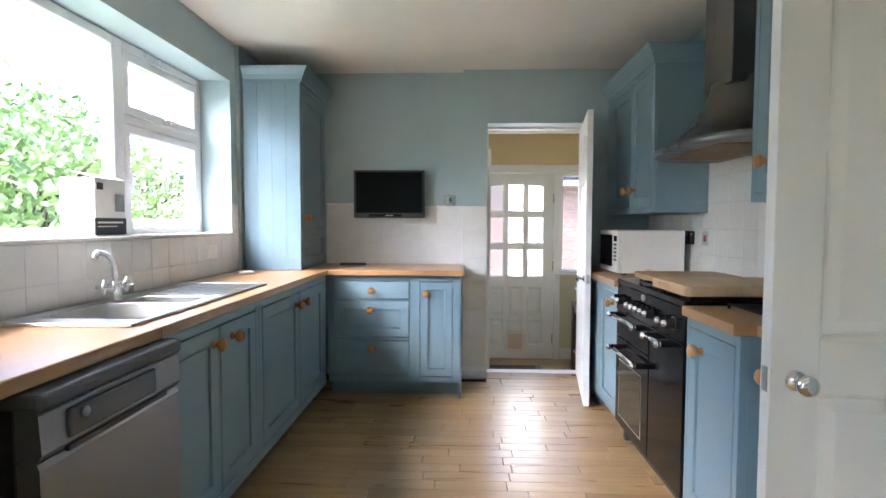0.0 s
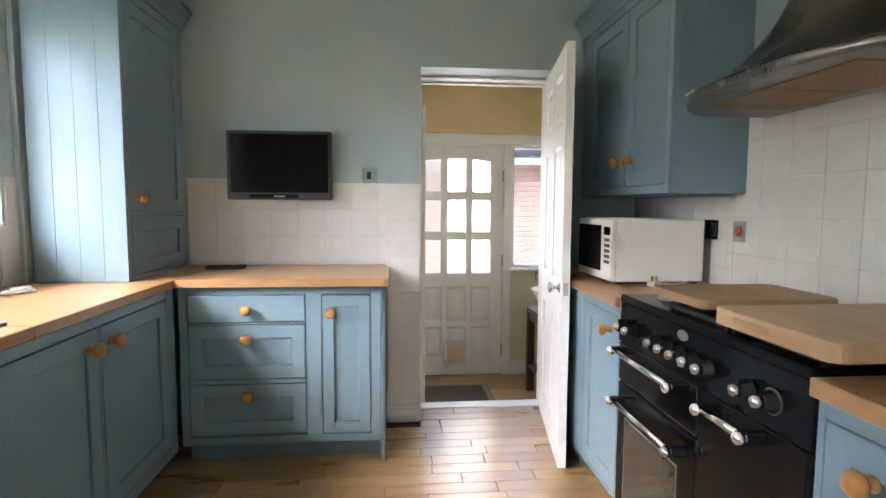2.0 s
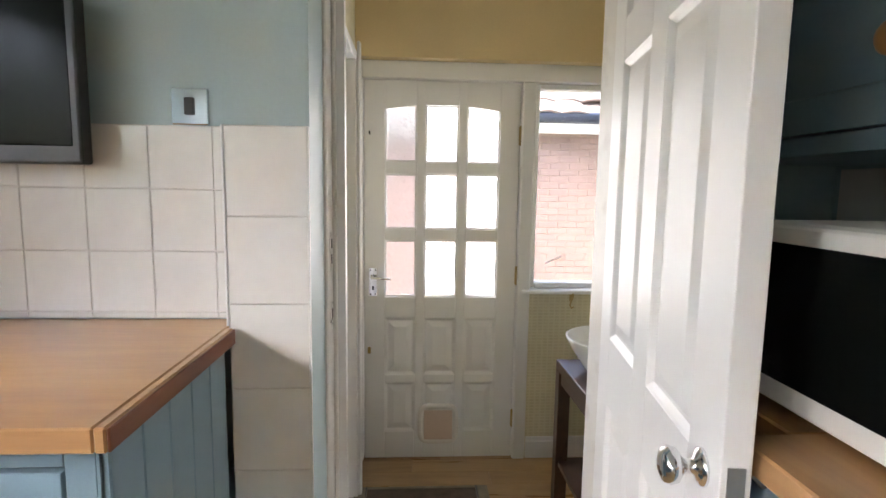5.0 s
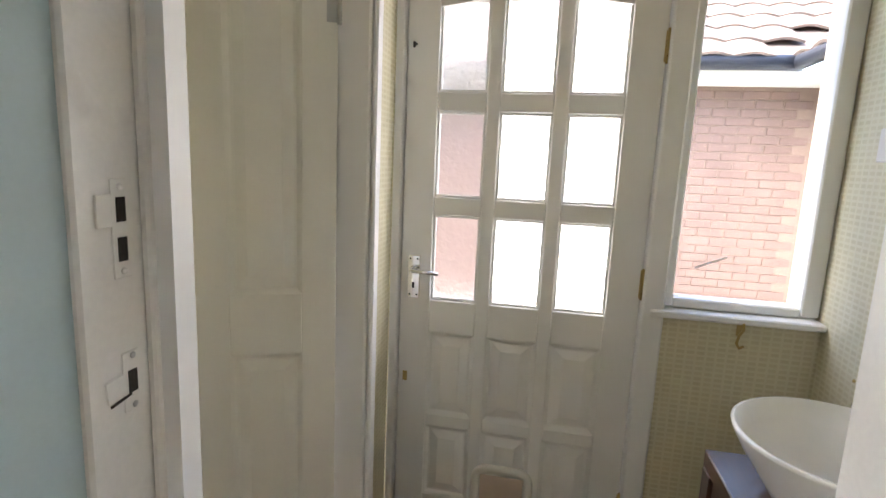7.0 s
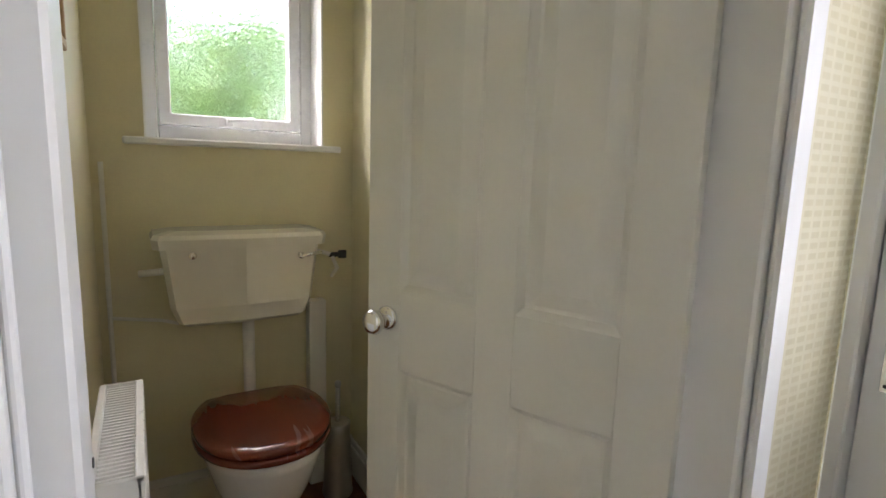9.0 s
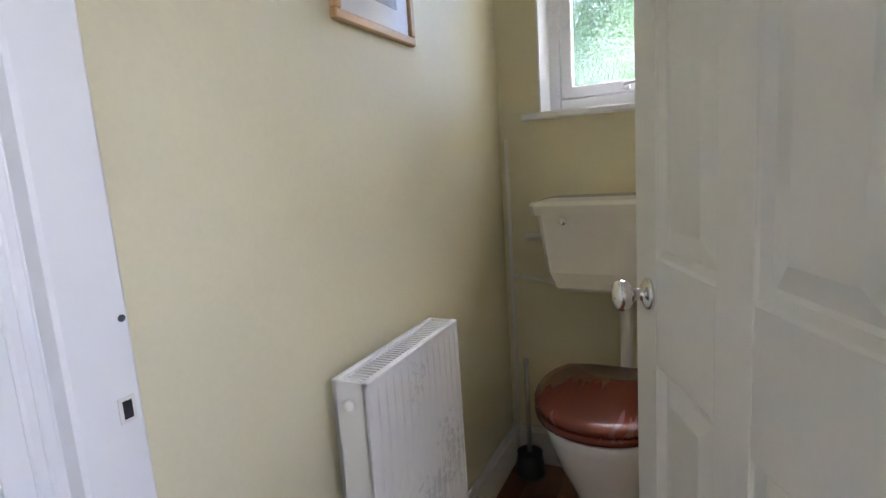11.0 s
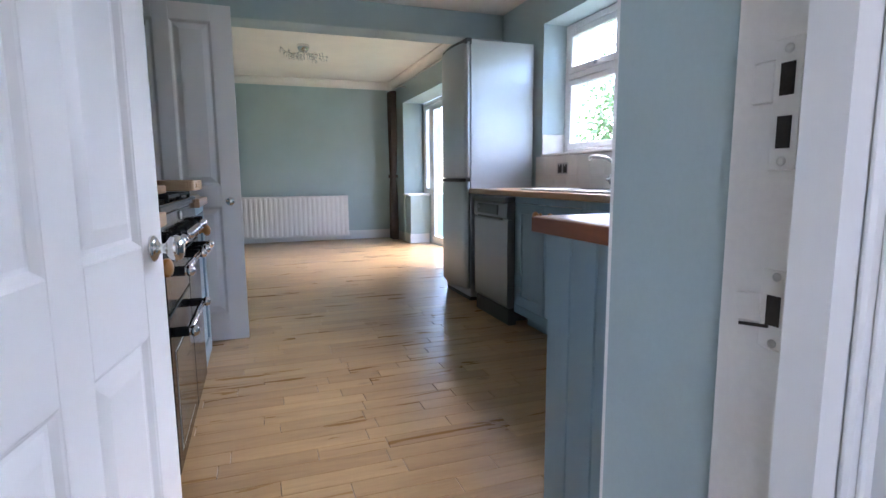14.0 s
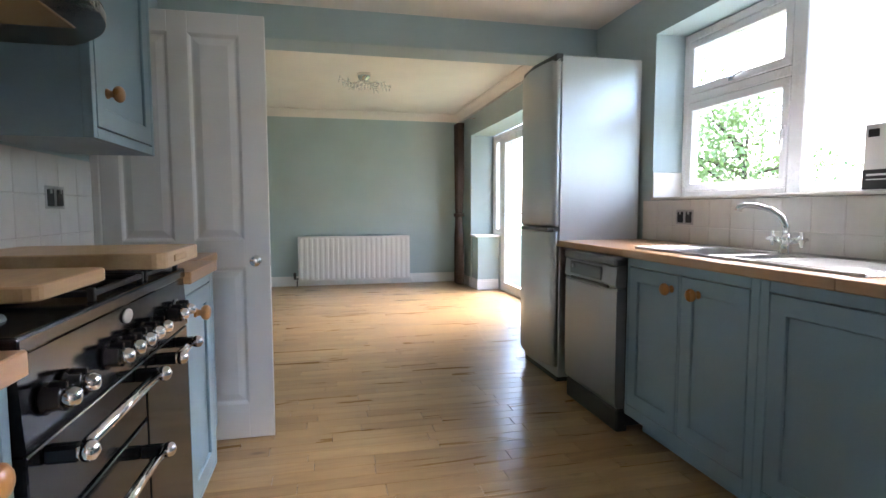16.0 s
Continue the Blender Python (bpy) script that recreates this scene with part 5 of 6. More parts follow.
# ---- closet ----
def panel_radiator(name, x, y, z, rz, w, h, d, n, label, depth=0.008, top_grille=True):
    """A pressed steel radiator, front at -y, flutes across its width."""
    r = thing(name, x, y, z, rz, label, "radiator")
    bm = bmesh.new()
    step = w / n
    prof = []
    for i in range(n):
        a = -w / 2 + i * step
        prof += [(a, 0.0), (a + step * 0.18, 0.0), (a + step * 0.30, -depth), (a + step * 0.72, -depth), (a + step * 0.84, 0.0)]
    prof.append((w / 2, 0.0))
    rows = [[bm.verts.new((px, py if 0 < k < 3 else 0.0, zz)) for px, py in prof] for k, zz in enumerate((0.012, 0.04, h - 0.04, h - 0.012))]
    for a, b in zip(rows, rows[1:]):
        for i in range(len(prof) - 1):
            bm.faces.new((a[i], a[i + 1], b[i + 1], b[i]))
    part("front_panel", bm, RADIATOR, r)
    part("body", bx(-w / 2, 0.001, 0, w / 2, 0.012, h - 0.002, 0.004), RADIATOR, r)
    part("back_panel", bx(-w / 2, d - 0.012, 0, w / 2, d, h - 0.002, 0.003), RADIATOR, r)
    for s in (-1, 1):
        part("side_cover", bx(s * w / 2 - (0.006 if s > 0 else -0.0), -0.002, 0.002, s * w / 2 + (0.0 if s > 0 else 0.006), d, h + 0.004, 0.002), RADIATOR, r)
    part("top_edge", join(bx(-w / 2, -0.002, h - 0.006, w / 2, 0.012, h + 0.004, 0.002), bx(-w / 2, d - 0.012, h - 0.006, w / 2, d, h + 0.004, 0.002)), RADIATOR, r)
    if top_grille:
        for i in range(int(w / 0.012)):
            xx = -w / 2 + 0.01 + i * 0.012
            if xx < w / 2 - 0.01:
                part("fin", bx(xx, 0.013, h - 0.02, xx + 0.004, d - 0.013, h - 0.003), RADIATOR, r)
    return r


wr = panel_radiator("radiator", -0.107, 4.800, -0.10, 180, 0.395, 0.67, 0.075, 14, "white panel radiator with a slotted top on the closet wall", 0.002)
part("bleed_valve", moved(lathe([(0.010, 0), (0.010, 0.009), (0.005, 0.014)], 14, "-x"), pose(-0.198, 0.035, 0.63)), WHITE_PLASTIC, wr)
part("bracket", bx(-0.1, 0.075, 0.1, 0.1, 0.1135, 0.6), RADIATOR, wr)
pf = thing("picture_frame", -0.223, LY0 + 0.007, 1.232, 180, "small print in a pine frame on the closet wall", "picture")
for a, b in (((-0.16, 0), (0.16, 0.02)), ((-0.16, 0.28), (0.16, 0.30))):
    part("rail", bx(a[0], -0.018, a[1], b[0], 0, b[1], 0.003), PINE_FRAME, pf)
for x in (-0.16, 0.14):
    part("stile", bx(x, -0.018, 0.02, x + 0.02, 0, 0.28, 0.003), PINE_FRAME, pf)
part("mount", bx(-0.14, -0.008, 0.02, 0.14, -0.004, 0.28), PAPER_WHITE, pf)
part("print", bx(-0.09, -0.0095, 0.07, 0.09, -0.008, 0.23), PRINT_GREY, pf, "pale grey print")
gp = part("glazing", bx(-0.14, -0.013, 0.02, 0.14, -0.0115, 0.28), GLASS, pf)
gp.visible_shadow = False

# toilet: local y is into the wall
wc = thing("toilet", -0.605, 5.10, LZ, 90, "white toilet with a red mahogany seat and low-level cistern", "toilet")
zs = 0.62
pan = [oval(0, 0.03, 0.0, 0.10, 0.15, 32, 2.6), oval(0, 0.03, 0.02, 0.10, 0.15, 32, 2.6), oval(0, 0.03, 0.10, 0.085, 0.125, 32, 2.4), oval(0, 0.01, 0.20, 0.095, 0.15, 32), oval(0, -0.01, 0.30, 0.14, 0.19, 32), oval(0, -0.02, 0.40, 0.17, 0.225, 32), oval(0, -0.02, 0.425, 0.178, 0.232, 32), oval(0, -0.02, 0.43, 0.17, 0.225, 32)]
k = 1.06
pan = [[(x, y + 0.035, z * k) for x, y, z in r] for r in pan]
part("pan", loft(pan), PORCELAIN, wc)
ST = 0.43 * k
def seat_ring(z, s, cut=0.17):
    return oval(0, 0.015, z, 0.193 * s, 0.232 * s, 40, 2.15, cut)
part("seat", loft([seat_ring(ST + 0.002, 0.97), seat_ring(ST + 0.006, 1.0), seat_ring(ST + 0.02, 1.0), seat_ring(ST + 0.024, 0.98)]), MAHOGANY, wc, "red mahogany seat")
part("lid", loft([seat_ring(ST + 0.027, 0.98), seat_ring(ST + 0.031, 1.0), seat_ring(ST + 0.044, 1.0), seat_ring(ST + 0.050, 0.975), seat_ring(ST + 0.053, 0.85), seat_ring(ST + 0.054, 0.3)]), MAHOGANY, wc, "closed red mahogany lid")
for s in (-0.07, 0.07):
    part("hinge", moved(lathe([(0.012, 0), (0.012, 0.03), (0.008, 0.036)], 14), pose(s, 0.215, ST)), CHROME, wc)
def cis(z, wx, y0, y1):
    return [(-wx, y1, z), (-wx, y0 + 0.03, z), (-wx * 0.93, y0 + 0.004, z), (0, y0 - 0.010, z), (wx * 0.93, y0 + 0.004, z), (wx, y0 + 0.03, z), (wx, y1, z)]
cb, ct = 0.515 - LZ, 0.765 - LZ
ci = part("cistern", loft([cis(cb - 0.004, 0.185, 0.265, 0.413), cis(cb + 0.008, 0.20, 0.25, 0.413), cis(cb + 0.06, 0.22, 0.24, 0.413), cis(ct, 0.243, 0.228, 0.413)], smooth=False), CREAM_PORCELAIN, wc, "cream tapered cistern")
bmx = loft([cis(ct, 0.262, 0.218, 0.413), cis(ct + 0.030, 0.266, 0.213, 0.413), cis(ct + 0.043, 0.258, 0.222, 0.411), cis(ct + 0.051, 0.21, 0.27, 0.40)], smooth=False)
part("cistern_lid", bmx, CREAM_PORCELAIN, ci)
part("flush_lever", join(moved(lathe([(0.012, 0), (0.012, 0.01), (0.007, 0.016)], 14, "-y"), pose(0.175, 0.228, ct - 0.035)), rod((0.175, 0.212, ct - 0.035), (0.24, 0.208, ct - 0.025), 0.006)), CHROME, ci)
part("plug", moved(lathe([(0.013, 0), (0.012, 0.006), (0.006, 0.008)], 14, "-y"), pose(-0.155, 0.228, ct - 0.02)), CHROME, ci)
part("flush_pipe", tube([(0.02, 0.34, cb), (0.02, 0.34, 0.45), (0.02, 0.33, 0.39), (0.01, 0.29, 0.37), (0.0, 0.18, 0.37)], 0.02, 14), WHITE_PLASTIC, wc)
bp = thing("pipe_boxing", WX0, 5.34, LZ, 0, "white boxed pipe beside the toilet", "boxing", kind="structure")
part("board", bx(0, 0.0, 0, 0.05, 0.065, 0.74, 0.003), CREAM_GLOSS, bp)
pp = thing("water_pipe", WX0 + 0.02, 4.715, 0.52, 0, "thin painted water pipe along the closet wall", "pipe")
part("pipe", tube([(0.0, 0.0, 0.01), (0.0, 0.06, 0.0), (0.01, 0.14, -0.01), (0.05, 0.19, -0.015)], 0.006, 8), CREAM_GLOSS, pp)
part("drop", rod((0.0, 0.0, -0.7), (0.0, 0.0, 0.5), 0.007, 8), CREAM_GLOSS, pp)
vp = thing("stop_valve", WX0 + 0.10, 5.38, 0.71, 0, "small brass stop valve beside the cistern", "valve")
part("pipe", tube([(0, -0.03, 0.02), (0, 0.03, 0.0), (0, 0.05, -0.05), (-0.06, 0.05, -0.09)], 0.008, 8), WHITE_PLASTIC, vp)
part("tap", join(rod((0, 0.02, 0.0), (0, 0.06, 0.0), 0.009, 8), bx(-0.004, 0.055, -0.015, 0.004, 0.085, 0.015, 0.002)), BLACK_IRON, vp)
op = thing("overflow_pipe", WX0 + 0.12, 4.85, 0.69, 0, "short white overflow pipe at the cistern", "pipe")
part("pipe", rod((0.0, 0.03, 0), (-0.02, -0.05, -0.008), 0.011, 10), CREAM_GLOSS, op)


def brush(x, y, hz, label):
    b = thing("toilet_brush", x, y, LZ, 0, label, "toilet brush")
    part("holder", lathe([(0.055, 0), (0.058, 0.01), (0.055, 0.02), (0.045, 0.10 * hz), (0.047, 0.11 * hz), (0.043, 0.112 * hz)], 24), STEEL if hz > 1.5 else DARK_PLASTIC, b)
    part("handle", join(rod((0, 0, 0.08), (0, 0, 0.43), 0.009), moved(lathe([(0.009, 0), (0.012, 0.006), (0.011, 0.02), (0.004, 0.026)], 14), pose(0, 0, 0.425))), STEEL, b)
    return b


brush(-0.93, 4.775, 0.8, "steel-handled toilet brush in a dark round base")
brush(-0.88, 5.42, 2.6, "toilet brush in a tall steel holder")


# ---- dining area ----
dr = panel_radiator("radiator", 0.40, YD + 0.10, 0.075, 180, 1.60, 0.635, 0.07, 22, "white fluted panel radiator on the dining end wall", top_grille=False)
part("bracket", bx(-0.6, 0.07, 0.1, 0.6, 0.098, 0.5), RADIATOR, dr)
part("valve", join(rod((-0.82, 0.03, 0.02), (-0.82, 0.03, -0.075), 0.008), moved(lathe([(0.014, 0), (0.016, 0.03), (0.02, 0.04), (0.02, 0.085), (0.012, 0.095)], 16), pose(-0.85, 0.03, 0.03)), rod((-0.80, 0.03, 0.035), (-0.86, 0.03, 0.035), 0.01)), GREY_PLASTIC, dr, "thermostatic valve")
part("tail_pipe", rod((0.83, 0.03, 0.03), (0.83, 0.03, -0.075), 0.008), RADIATOR, dr)
ct = thing("curtain", XL + 0.11, -3.16, 0.02, 0, "dark brown satin curtain tied back beside the window", "curtain")
def fold(z, width, pinch):
    pts = []
    n = 72
    for i in range(n):
        u = i / (n - 1)
        pts.append((0.045 * math.sin(u * 7 * 2 * math.pi + 0.6 * math.sin(z * 3)) * pinch + 0.01, (u - 0.5) * width + 0.01 * math.sin(z * 5), z))
    back = [(x - 0.004, y, z) for x, y, z in pts[::-1]]
    return pts + back
levels = [(0.0, 0.25, 1.0), (0.3, 0.24, 1.0), (0.7, 0.21, 0.95), (0.92, 0.15, 0.8), (1.0, 0.14, 0.75), (1.1, 0.17, 0.85), (1.5, 0.22, 1.0), (1.9, 0.235, 1.0), (2.29, 0.24, 1.0)]
part("drape", loft([fold(z, w, p) for z, w, p in levels]), CURTAIN, ct)
part("tieback", loft([oval(0.01, 0.0, z, 0.075, 0.09, 24) for z in (0.97, 1.0, 1.02)]), CURTAIN, ct, "matching cord tieback")
cr = thing("curtain_rail", XL + 0.11, -1.9, 2.33, 0, "steel curtain pole over the garden doors", "curtain pole")
part("pole", rod((0, -1.38, 0), (0, 1.6, 0), 0.012), STEEL, cr)
part("finial", moved(lathe([(0.012, 0), (0.02, 0.01), (0.022, 0.03), (0.01, 0.045)], 16, "-y"), pose(0, -1.38, 0)), STEEL, cr)
for y in (-0.85, 1.2):
    part("bracket", rod((0, y, 0), (-0.11, y, -0.01), 0.008), STEEL, cr)
cl = thing("ceiling_light", 0.395, -1.40, 2.50, 0, "chrome ceiling light with curling arms and crystal drops", "ceiling light")
part("canopy", lathe([(0.03, -0.075), (0.055, -0.06), (0.07, -0.03), (0.07, 0)], 24), CHROME, cl)
rng = random.Random(4)
drop_bm = loft([oval(0, 0, 0, 0.002, 0.002, 6), oval(0, 0, -0.008, 0.008, 0.008, 6), oval(0, 0, -0.02, 0.006, 0.006, 6), oval(0, 0, -0.028, 0.001, 0.001, 6)], smooth=False)
DROP = mesh_of("crystal", drop_bm, CRYSTAL)
for i in range(9):
    a = 2 * math.pi * i / 9 + rng.uniform(-0.2, 0.2)
    r, up = rng.uniform(0.19, 0.30), rng.uniform(-0.03, 0.05)
    pts = []
    for j in range(9):
        u = j / 8
        aa = a + 0.7 * u * u
        pts.append((r * u * math.cos(aa), r * u * math.sin(aa), -0.06 - 0.05 * math.sin(u * 2.6) + up * u))
    arm = part("arm", tube(pts, 0.0035, 6), CHROME, cl)
    for j in (3, 5, 6, 7, 8):
        for q in range(2):
            x, y, z = pts[j]
            piece("crystal", DROP, arm, pose(x + rng.uniform(-0.012, 0.012), y + rng.uniform(-0.012, 0.012), z - 0.004 - q * 0.03))
    x, y, z = pts[8]
    part("lamp_holder", moved(lathe([(0.006, -0.02), (0.009, 0.0), (0.004, 0.01)], 10), pose(x, y, z)), CHROME, arm)

# ---- kitchen clutter ----
def cutting_board(x, y, z, rz, w, d, t, m, label):
    c = thing("chopping_board", x, y, z, rz, label, "chopping board", "boards on the hob")
    bm = bx(-w / 2, -d / 2, 0, w / 2, d / 2, t)
    bmesh.ops.bevel(bm, geom=[e for e in bm.edges if abs(e.verts[0].co.z - e.verts[1].co.z) > t / 2], offset=0.03, segments=4, affect="EDGES", profile=0.5)
    bmesh.ops.bevel(bm, geom=[e for e in bm.edges if abs(e.verts[0].co.z - e.verts[1].co.z) < 1e-4], offset=0.003, segments=1, affect="EDGES")
    part("slab", bm, m, c)
    return c


b1 = cutting_board(1.46, 2.53, 0.954, 0, 0.50, 0.38, 0.042, BOARD, "thick pale wooden chopping board over the hob")
part("grip", bx(-0.253, -0.02, 0.012, -0.249, 0.10, 0.03, 0.0015), BOARD_DARK, b1)
cutting_board(1.50, 3.03, 0.952, 0, 0.44, 0.31, 0.028, BOARD_DARK, "worn wooden chopping board over the hob")
rk = thing("wire_rack", 1.56, 2.20, 0.912, 0, "dark wire cooling rack on the worktop", "rack")
bits = [rod((-0.19, y, 0.016), (0.19, y, 0.016), 0.002, 6) for y in [-0.14 + i * 0.02 for i in range(15)]]
part("wires", join(*bits), BLACK_IRON, rk)
for sx in (-0.19, 0.19):
    part("rim", rod((sx, -0.14, 0.016), (sx, 0.14, 0.016), 0.004, 8), BLACK_IRON, rk)
for sx in (-0.19, 0.19):
    for sy in (-0.13, 0.13):
        part("foot", rod((sx, sy, 0), (sx, sy, 0.016), 0.006, 8), BLACK_IRON, rk)

# boxed appliance on the sill
kb = thing("cardboard_box", -1.33, 2.62, 1.175, 92, "white and black printed product box on the window sill", "box")
part("carton", bx(-0.11, -0.075, 0, 0.11, 0.075, 0.255, 0.002), PAPER_WHITE, kb)
part("band", bx(-0.1105, -0.0765, 0.004, 0.1105, -0.07, 0.08), PAPER_BLACK, kb, "black printed band")
part("text_line", join(bx(-0.095, -0.0775, 0.056, 0.085, -0.0765, 0.064), bx(-0.095, -0.0775, 0.04, 0.04, -0.0765, 0.044)), PAPER_WHITE, kb)
part("picture", bx(0.03, -0.0768, 0.11, 0.10, -0.075, 0.19), PRINT_GREY, kb)
part("logo", bx(-0.095, -0.0772, 0.205, -0.055, -0.075, 0.235), DARK_PLASTIC, kb)
part("stripes", join(*[bx(0.1102, -0.07, 0.08 + i * 0.012, 0.111, 0.07, 0.084 + i * 0.012) for i in range(3)], bx(0.1102, -0.03, 0.13, 0.111, 0.03, 0.19)), PAPER_BLACK, kb)
fl = part("flap", moved(bx(-0.11, 0, -0.001, 0.11, 0.10, 0.001), pose(0, -0.075, 0.257, 14)), PAPER_WHITE, kb, "raised lid flap")
part("handle", bx(-0.04, -0.01, 0.255, 0.04, 0.01, 0.272, 0.003), DARK_PLASTIC, kb)
cp_ = thing("flyer", -1.33, 2.80, 1.175, 80, "white printed leaflet leaning in the window", "leaflet")
part("sheet", moved(bx(-0.09, -0.001, 0, 0.09, 0.001, 0.24), pose(0, 0, 0, -14)), PAPER_WHITE, cp_)
part("text", moved(join(bx(-0.07, -0.0022, 0.19, -0.02, -0.0012, 0.215), bx(-0.07, -0.0022, 0.165, 0.05, -0.0012, 0.17), bx(-0.07, -0.0022, 0.15, 0.03, -0.0012, 0.154)), pose(0, 0, 0, -14)), PRINT_GREY, cp_)
ph = thing("black_tray", -0.50, 4.33, 0.912, 8, "small flat black tray on the worktop", "tray")
part("base", bx(-0.10, -0.035, 0, 0.10, 0.035, 0.008, 0.003), DARK_PLASTIC, ph)
part("lip", join(bx(-0.10, -0.035, 0.008, 0.10, -0.031, 0.016, 0.001), bx(-0.10, 0.031, 0.008, 0.10, 0.035, 0.016, 0.001)), DARK_PLASTIC, ph)
wr2 = thing("cable", -1.02, 3.55, 0.911, 0, "coiled white cable on the worktop", "cable")
part("coil", tube([(0.05 * math.cos(a * 0.7) * (1 - a / 40), 0.06 * math.sin(a * 0.7), 0.005 + 0.0006 * a) for a in range(22)] + [(-0.06, 0.1, 0.006), (-0.12, 0.12, 0.006)], 0.0045, 8), WHITE_PLASTIC, wr2)
part("plug", bx(-0.02, -0.015, 0.0, 0.02, 0.02, 0.022, 0.004), WHITE_PLASTIC, wr2)
cb2 = thing("mains_plug", 1.50, 3.58, 0.912, 20, "white mains plug and lead lying on the worktop", "plug")
pg = part("plug_body", bx(-0.025, -0.022, 0, 0.025, 0.022, 0.022, 0.005), WHITE_PLASTIC, cb2)
for i, (x, y) in enumerate(((-0.011, 0.0), (0.011, 0.0), (0.0, 0.014))):
    part("pin", bx(x - 0.003, y - 0.003, 0.022, x + 0.003, y + 0.003, 0.042), BRASS, pg)
part("lead", tube([(0.025, 0, 0.01), (0.10, -0.02, 0.006), (0.18, 0.0, 0.006), (0.26, 0.05, 0.006), (0.30, 0.10, 0.008)], 0.004, 8), WHITE_PLASTIC, cb2)
ow = thing("wood_ornament", -1.30, 1.30, 1.62, 0, "small carved ornament hanging at the window frame", "ornament")
part("body", moved(loft([oval(0, 0, -0.02, 0.008, 0.01, 12), oval(0, 0, -0.01, 0.016, 0.02, 12), oval(0, 0, 0.012, 0.016, 0.02, 12), oval(0, 0, 0.02, 0.006, 0.008, 12)]), pose(-0.13, 0, 0.11)), KNOB_WOOD, ow)
part("cord", rod((-0.13, 0, 0.12), (-0.14, -0.01, 0.15), 0.002, 6), BRASS, ow)


def socket(x, y, z, rz, label, double=True, kind="socket", red=False, material=STEEL):
    """A metal face plate on a wall, front at -y."""
    s = thing("wall_socket", x, y, z, rz, label, "socket", "face plates")
    w = 0.073 if double else 0.043
    part("plate", bx(-w, -0.008, -0.043, w, 0, 0.043, 0.003), material, s)
    for o in ((-0.035, 0.035) if double else (0,)):
        if kind == "socket":
            part("insert", bx(o - 0.024, -0.0095, -0.032, o + 0.024, -0.007, 0.030, 0.002), DARK_PLASTIC if material is not WHITE_PLASTIC else WHITE_PLASTIC, s)
            part("rocker", bx(o - 0.006, -0.013, 0.014, o + 0.006, -0.009, 0.03, 0.001), STEEL if material is not WHITE_PLASTIC else WHITE_PLASTIC, s)
        else:
            part("rocker", bx(o - 0.011, -0.014, -0.02, o + 0.011, -0.007, 0.02, 0.002), RED if red else DARK_PLASTIC, s)
    return s


socket(0.250, YT, 1.422, 0, "chrome single light switch on the wall", False, "switch", material=CHROME)
socket(XL, 1.565, 1.058, 90, "brushed steel double socket beside the fridge")
socket(XL, 3.43, 1.06, 90, "white double socket under the window", material=WHITE_PLASTIC)
socket(XR, 3.68, 1.152, -90, "black double socket behind the microwave", material=BLACK)
socket(XR, 3.465, 1.152, -90, "steel cooker switch with a red rocker", False, "switch", True)
socket(XR, 1.935, 1.152, -90, "brushed steel double socket beside the hall door")

# ---- outside ----
structure("ground", bx(-70, -70, -0.40, 70, 70, -0.32), GRASS, "mown lawn round the house", "ground")
structure("path", bx(-0.5, 6.16, -0.32, 3.2, 9.2, -0.30), PAVING, "paved side path between the houses", "path")
nb = thing("neighbour_house", 0, 0, -0.32, 0, "red brick neighbouring house with a tiled roof and white wing", "house")
NY, NX, EZ = 9.2, 3.18, 2.20
wallp = part("wall", bx(-4, NY + 0.021, 0, NX, NY + 6, EZ), MORTAR, nb)
part("wing_wall", bx(NX, NY - 2.6, 0, NX + 3, NY + 6, EZ), RENDER_WHITE, nb, "white rendered wing")
part("soffit", bx(-4.3, NY - 0.28, EZ, NX, NY + 0.2, EZ + 0.02), WHITE, nb, "white soffit board")
part("soffit", bx(NX - 0.30, NY - 2.8, EZ, NX + 0.1, NY - 0.28, EZ + 0.02), WHITE, nb, "white soffit board")
part("fascia", bx(-4.3, NY - 0.30, EZ, NX - 0.30, NY - 0.28, EZ + 0.16), RENDER_WHITE, nb, "white fascia")
part("gutter", rod((-4.3, NY - 0.36, EZ + 0.13), (NX - 0.34, NY - 0.36, EZ + 0.13), 0.06, 14), GUTTER, nb, "dark half-round gutter")
part("gutter", rod((NX - 0.36, NY - 0.33, EZ + 0.13), (NX - 0.36, NY - 2.8, EZ + 0.13), 0.06, 14), GUTTER, nb, "dark half-round gutter")
tile_bm = bmesh.new()
prev = None
for i in range(9):
    u = i / 8
    x = u * 0.30
    z = 0.028 * math.sin(u * math.pi) if u < 0.62 else 0.028 * math.sin(0.62 * math.pi) * (1 - (u - 0.62) / 0.38) - 0.006 * (u - 0.62)
    a, b, c = tile_bm.verts.new((x, 0, z + 0.014)), tile_bm.verts.new((x, 0.38, z + 0.002)), tile_bm.verts.new((x, 0, z - 0.008))
    if prev:
        tile_bm.faces.new((prev[0], a, b, prev[1]))
        tile_bm.faces.new((prev[2], c, a, prev[0]))
    prev = (a, b, c)
RT = mesh_of("roof_tile", tile_bm, ROOF_TILE)
SL = math.tan(radians(30))
roof = part("roof", loft([[(-4.3, NY - 0.36, EZ + 0.14), (NX - 0.3, NY - 0.36, EZ + 0.14), (NX - 0.3, NY - 0.34, EZ + 0.16), (-4.3, NY - 0.34, EZ + 0.16)], [(-4.3, NY + 4.0, EZ + 0.14 + 4.36 * SL), (NX + 3, NY + 4.0, EZ + 0.14 + 4.36 * SL), (NX + 3, NY + 4.0, EZ + 0.2 + 4.36 * SL), (-4.3, NY + 4.0, EZ + 0.2 + 4.36 * SL)]], smooth=False), ROOF_TILE, nb)
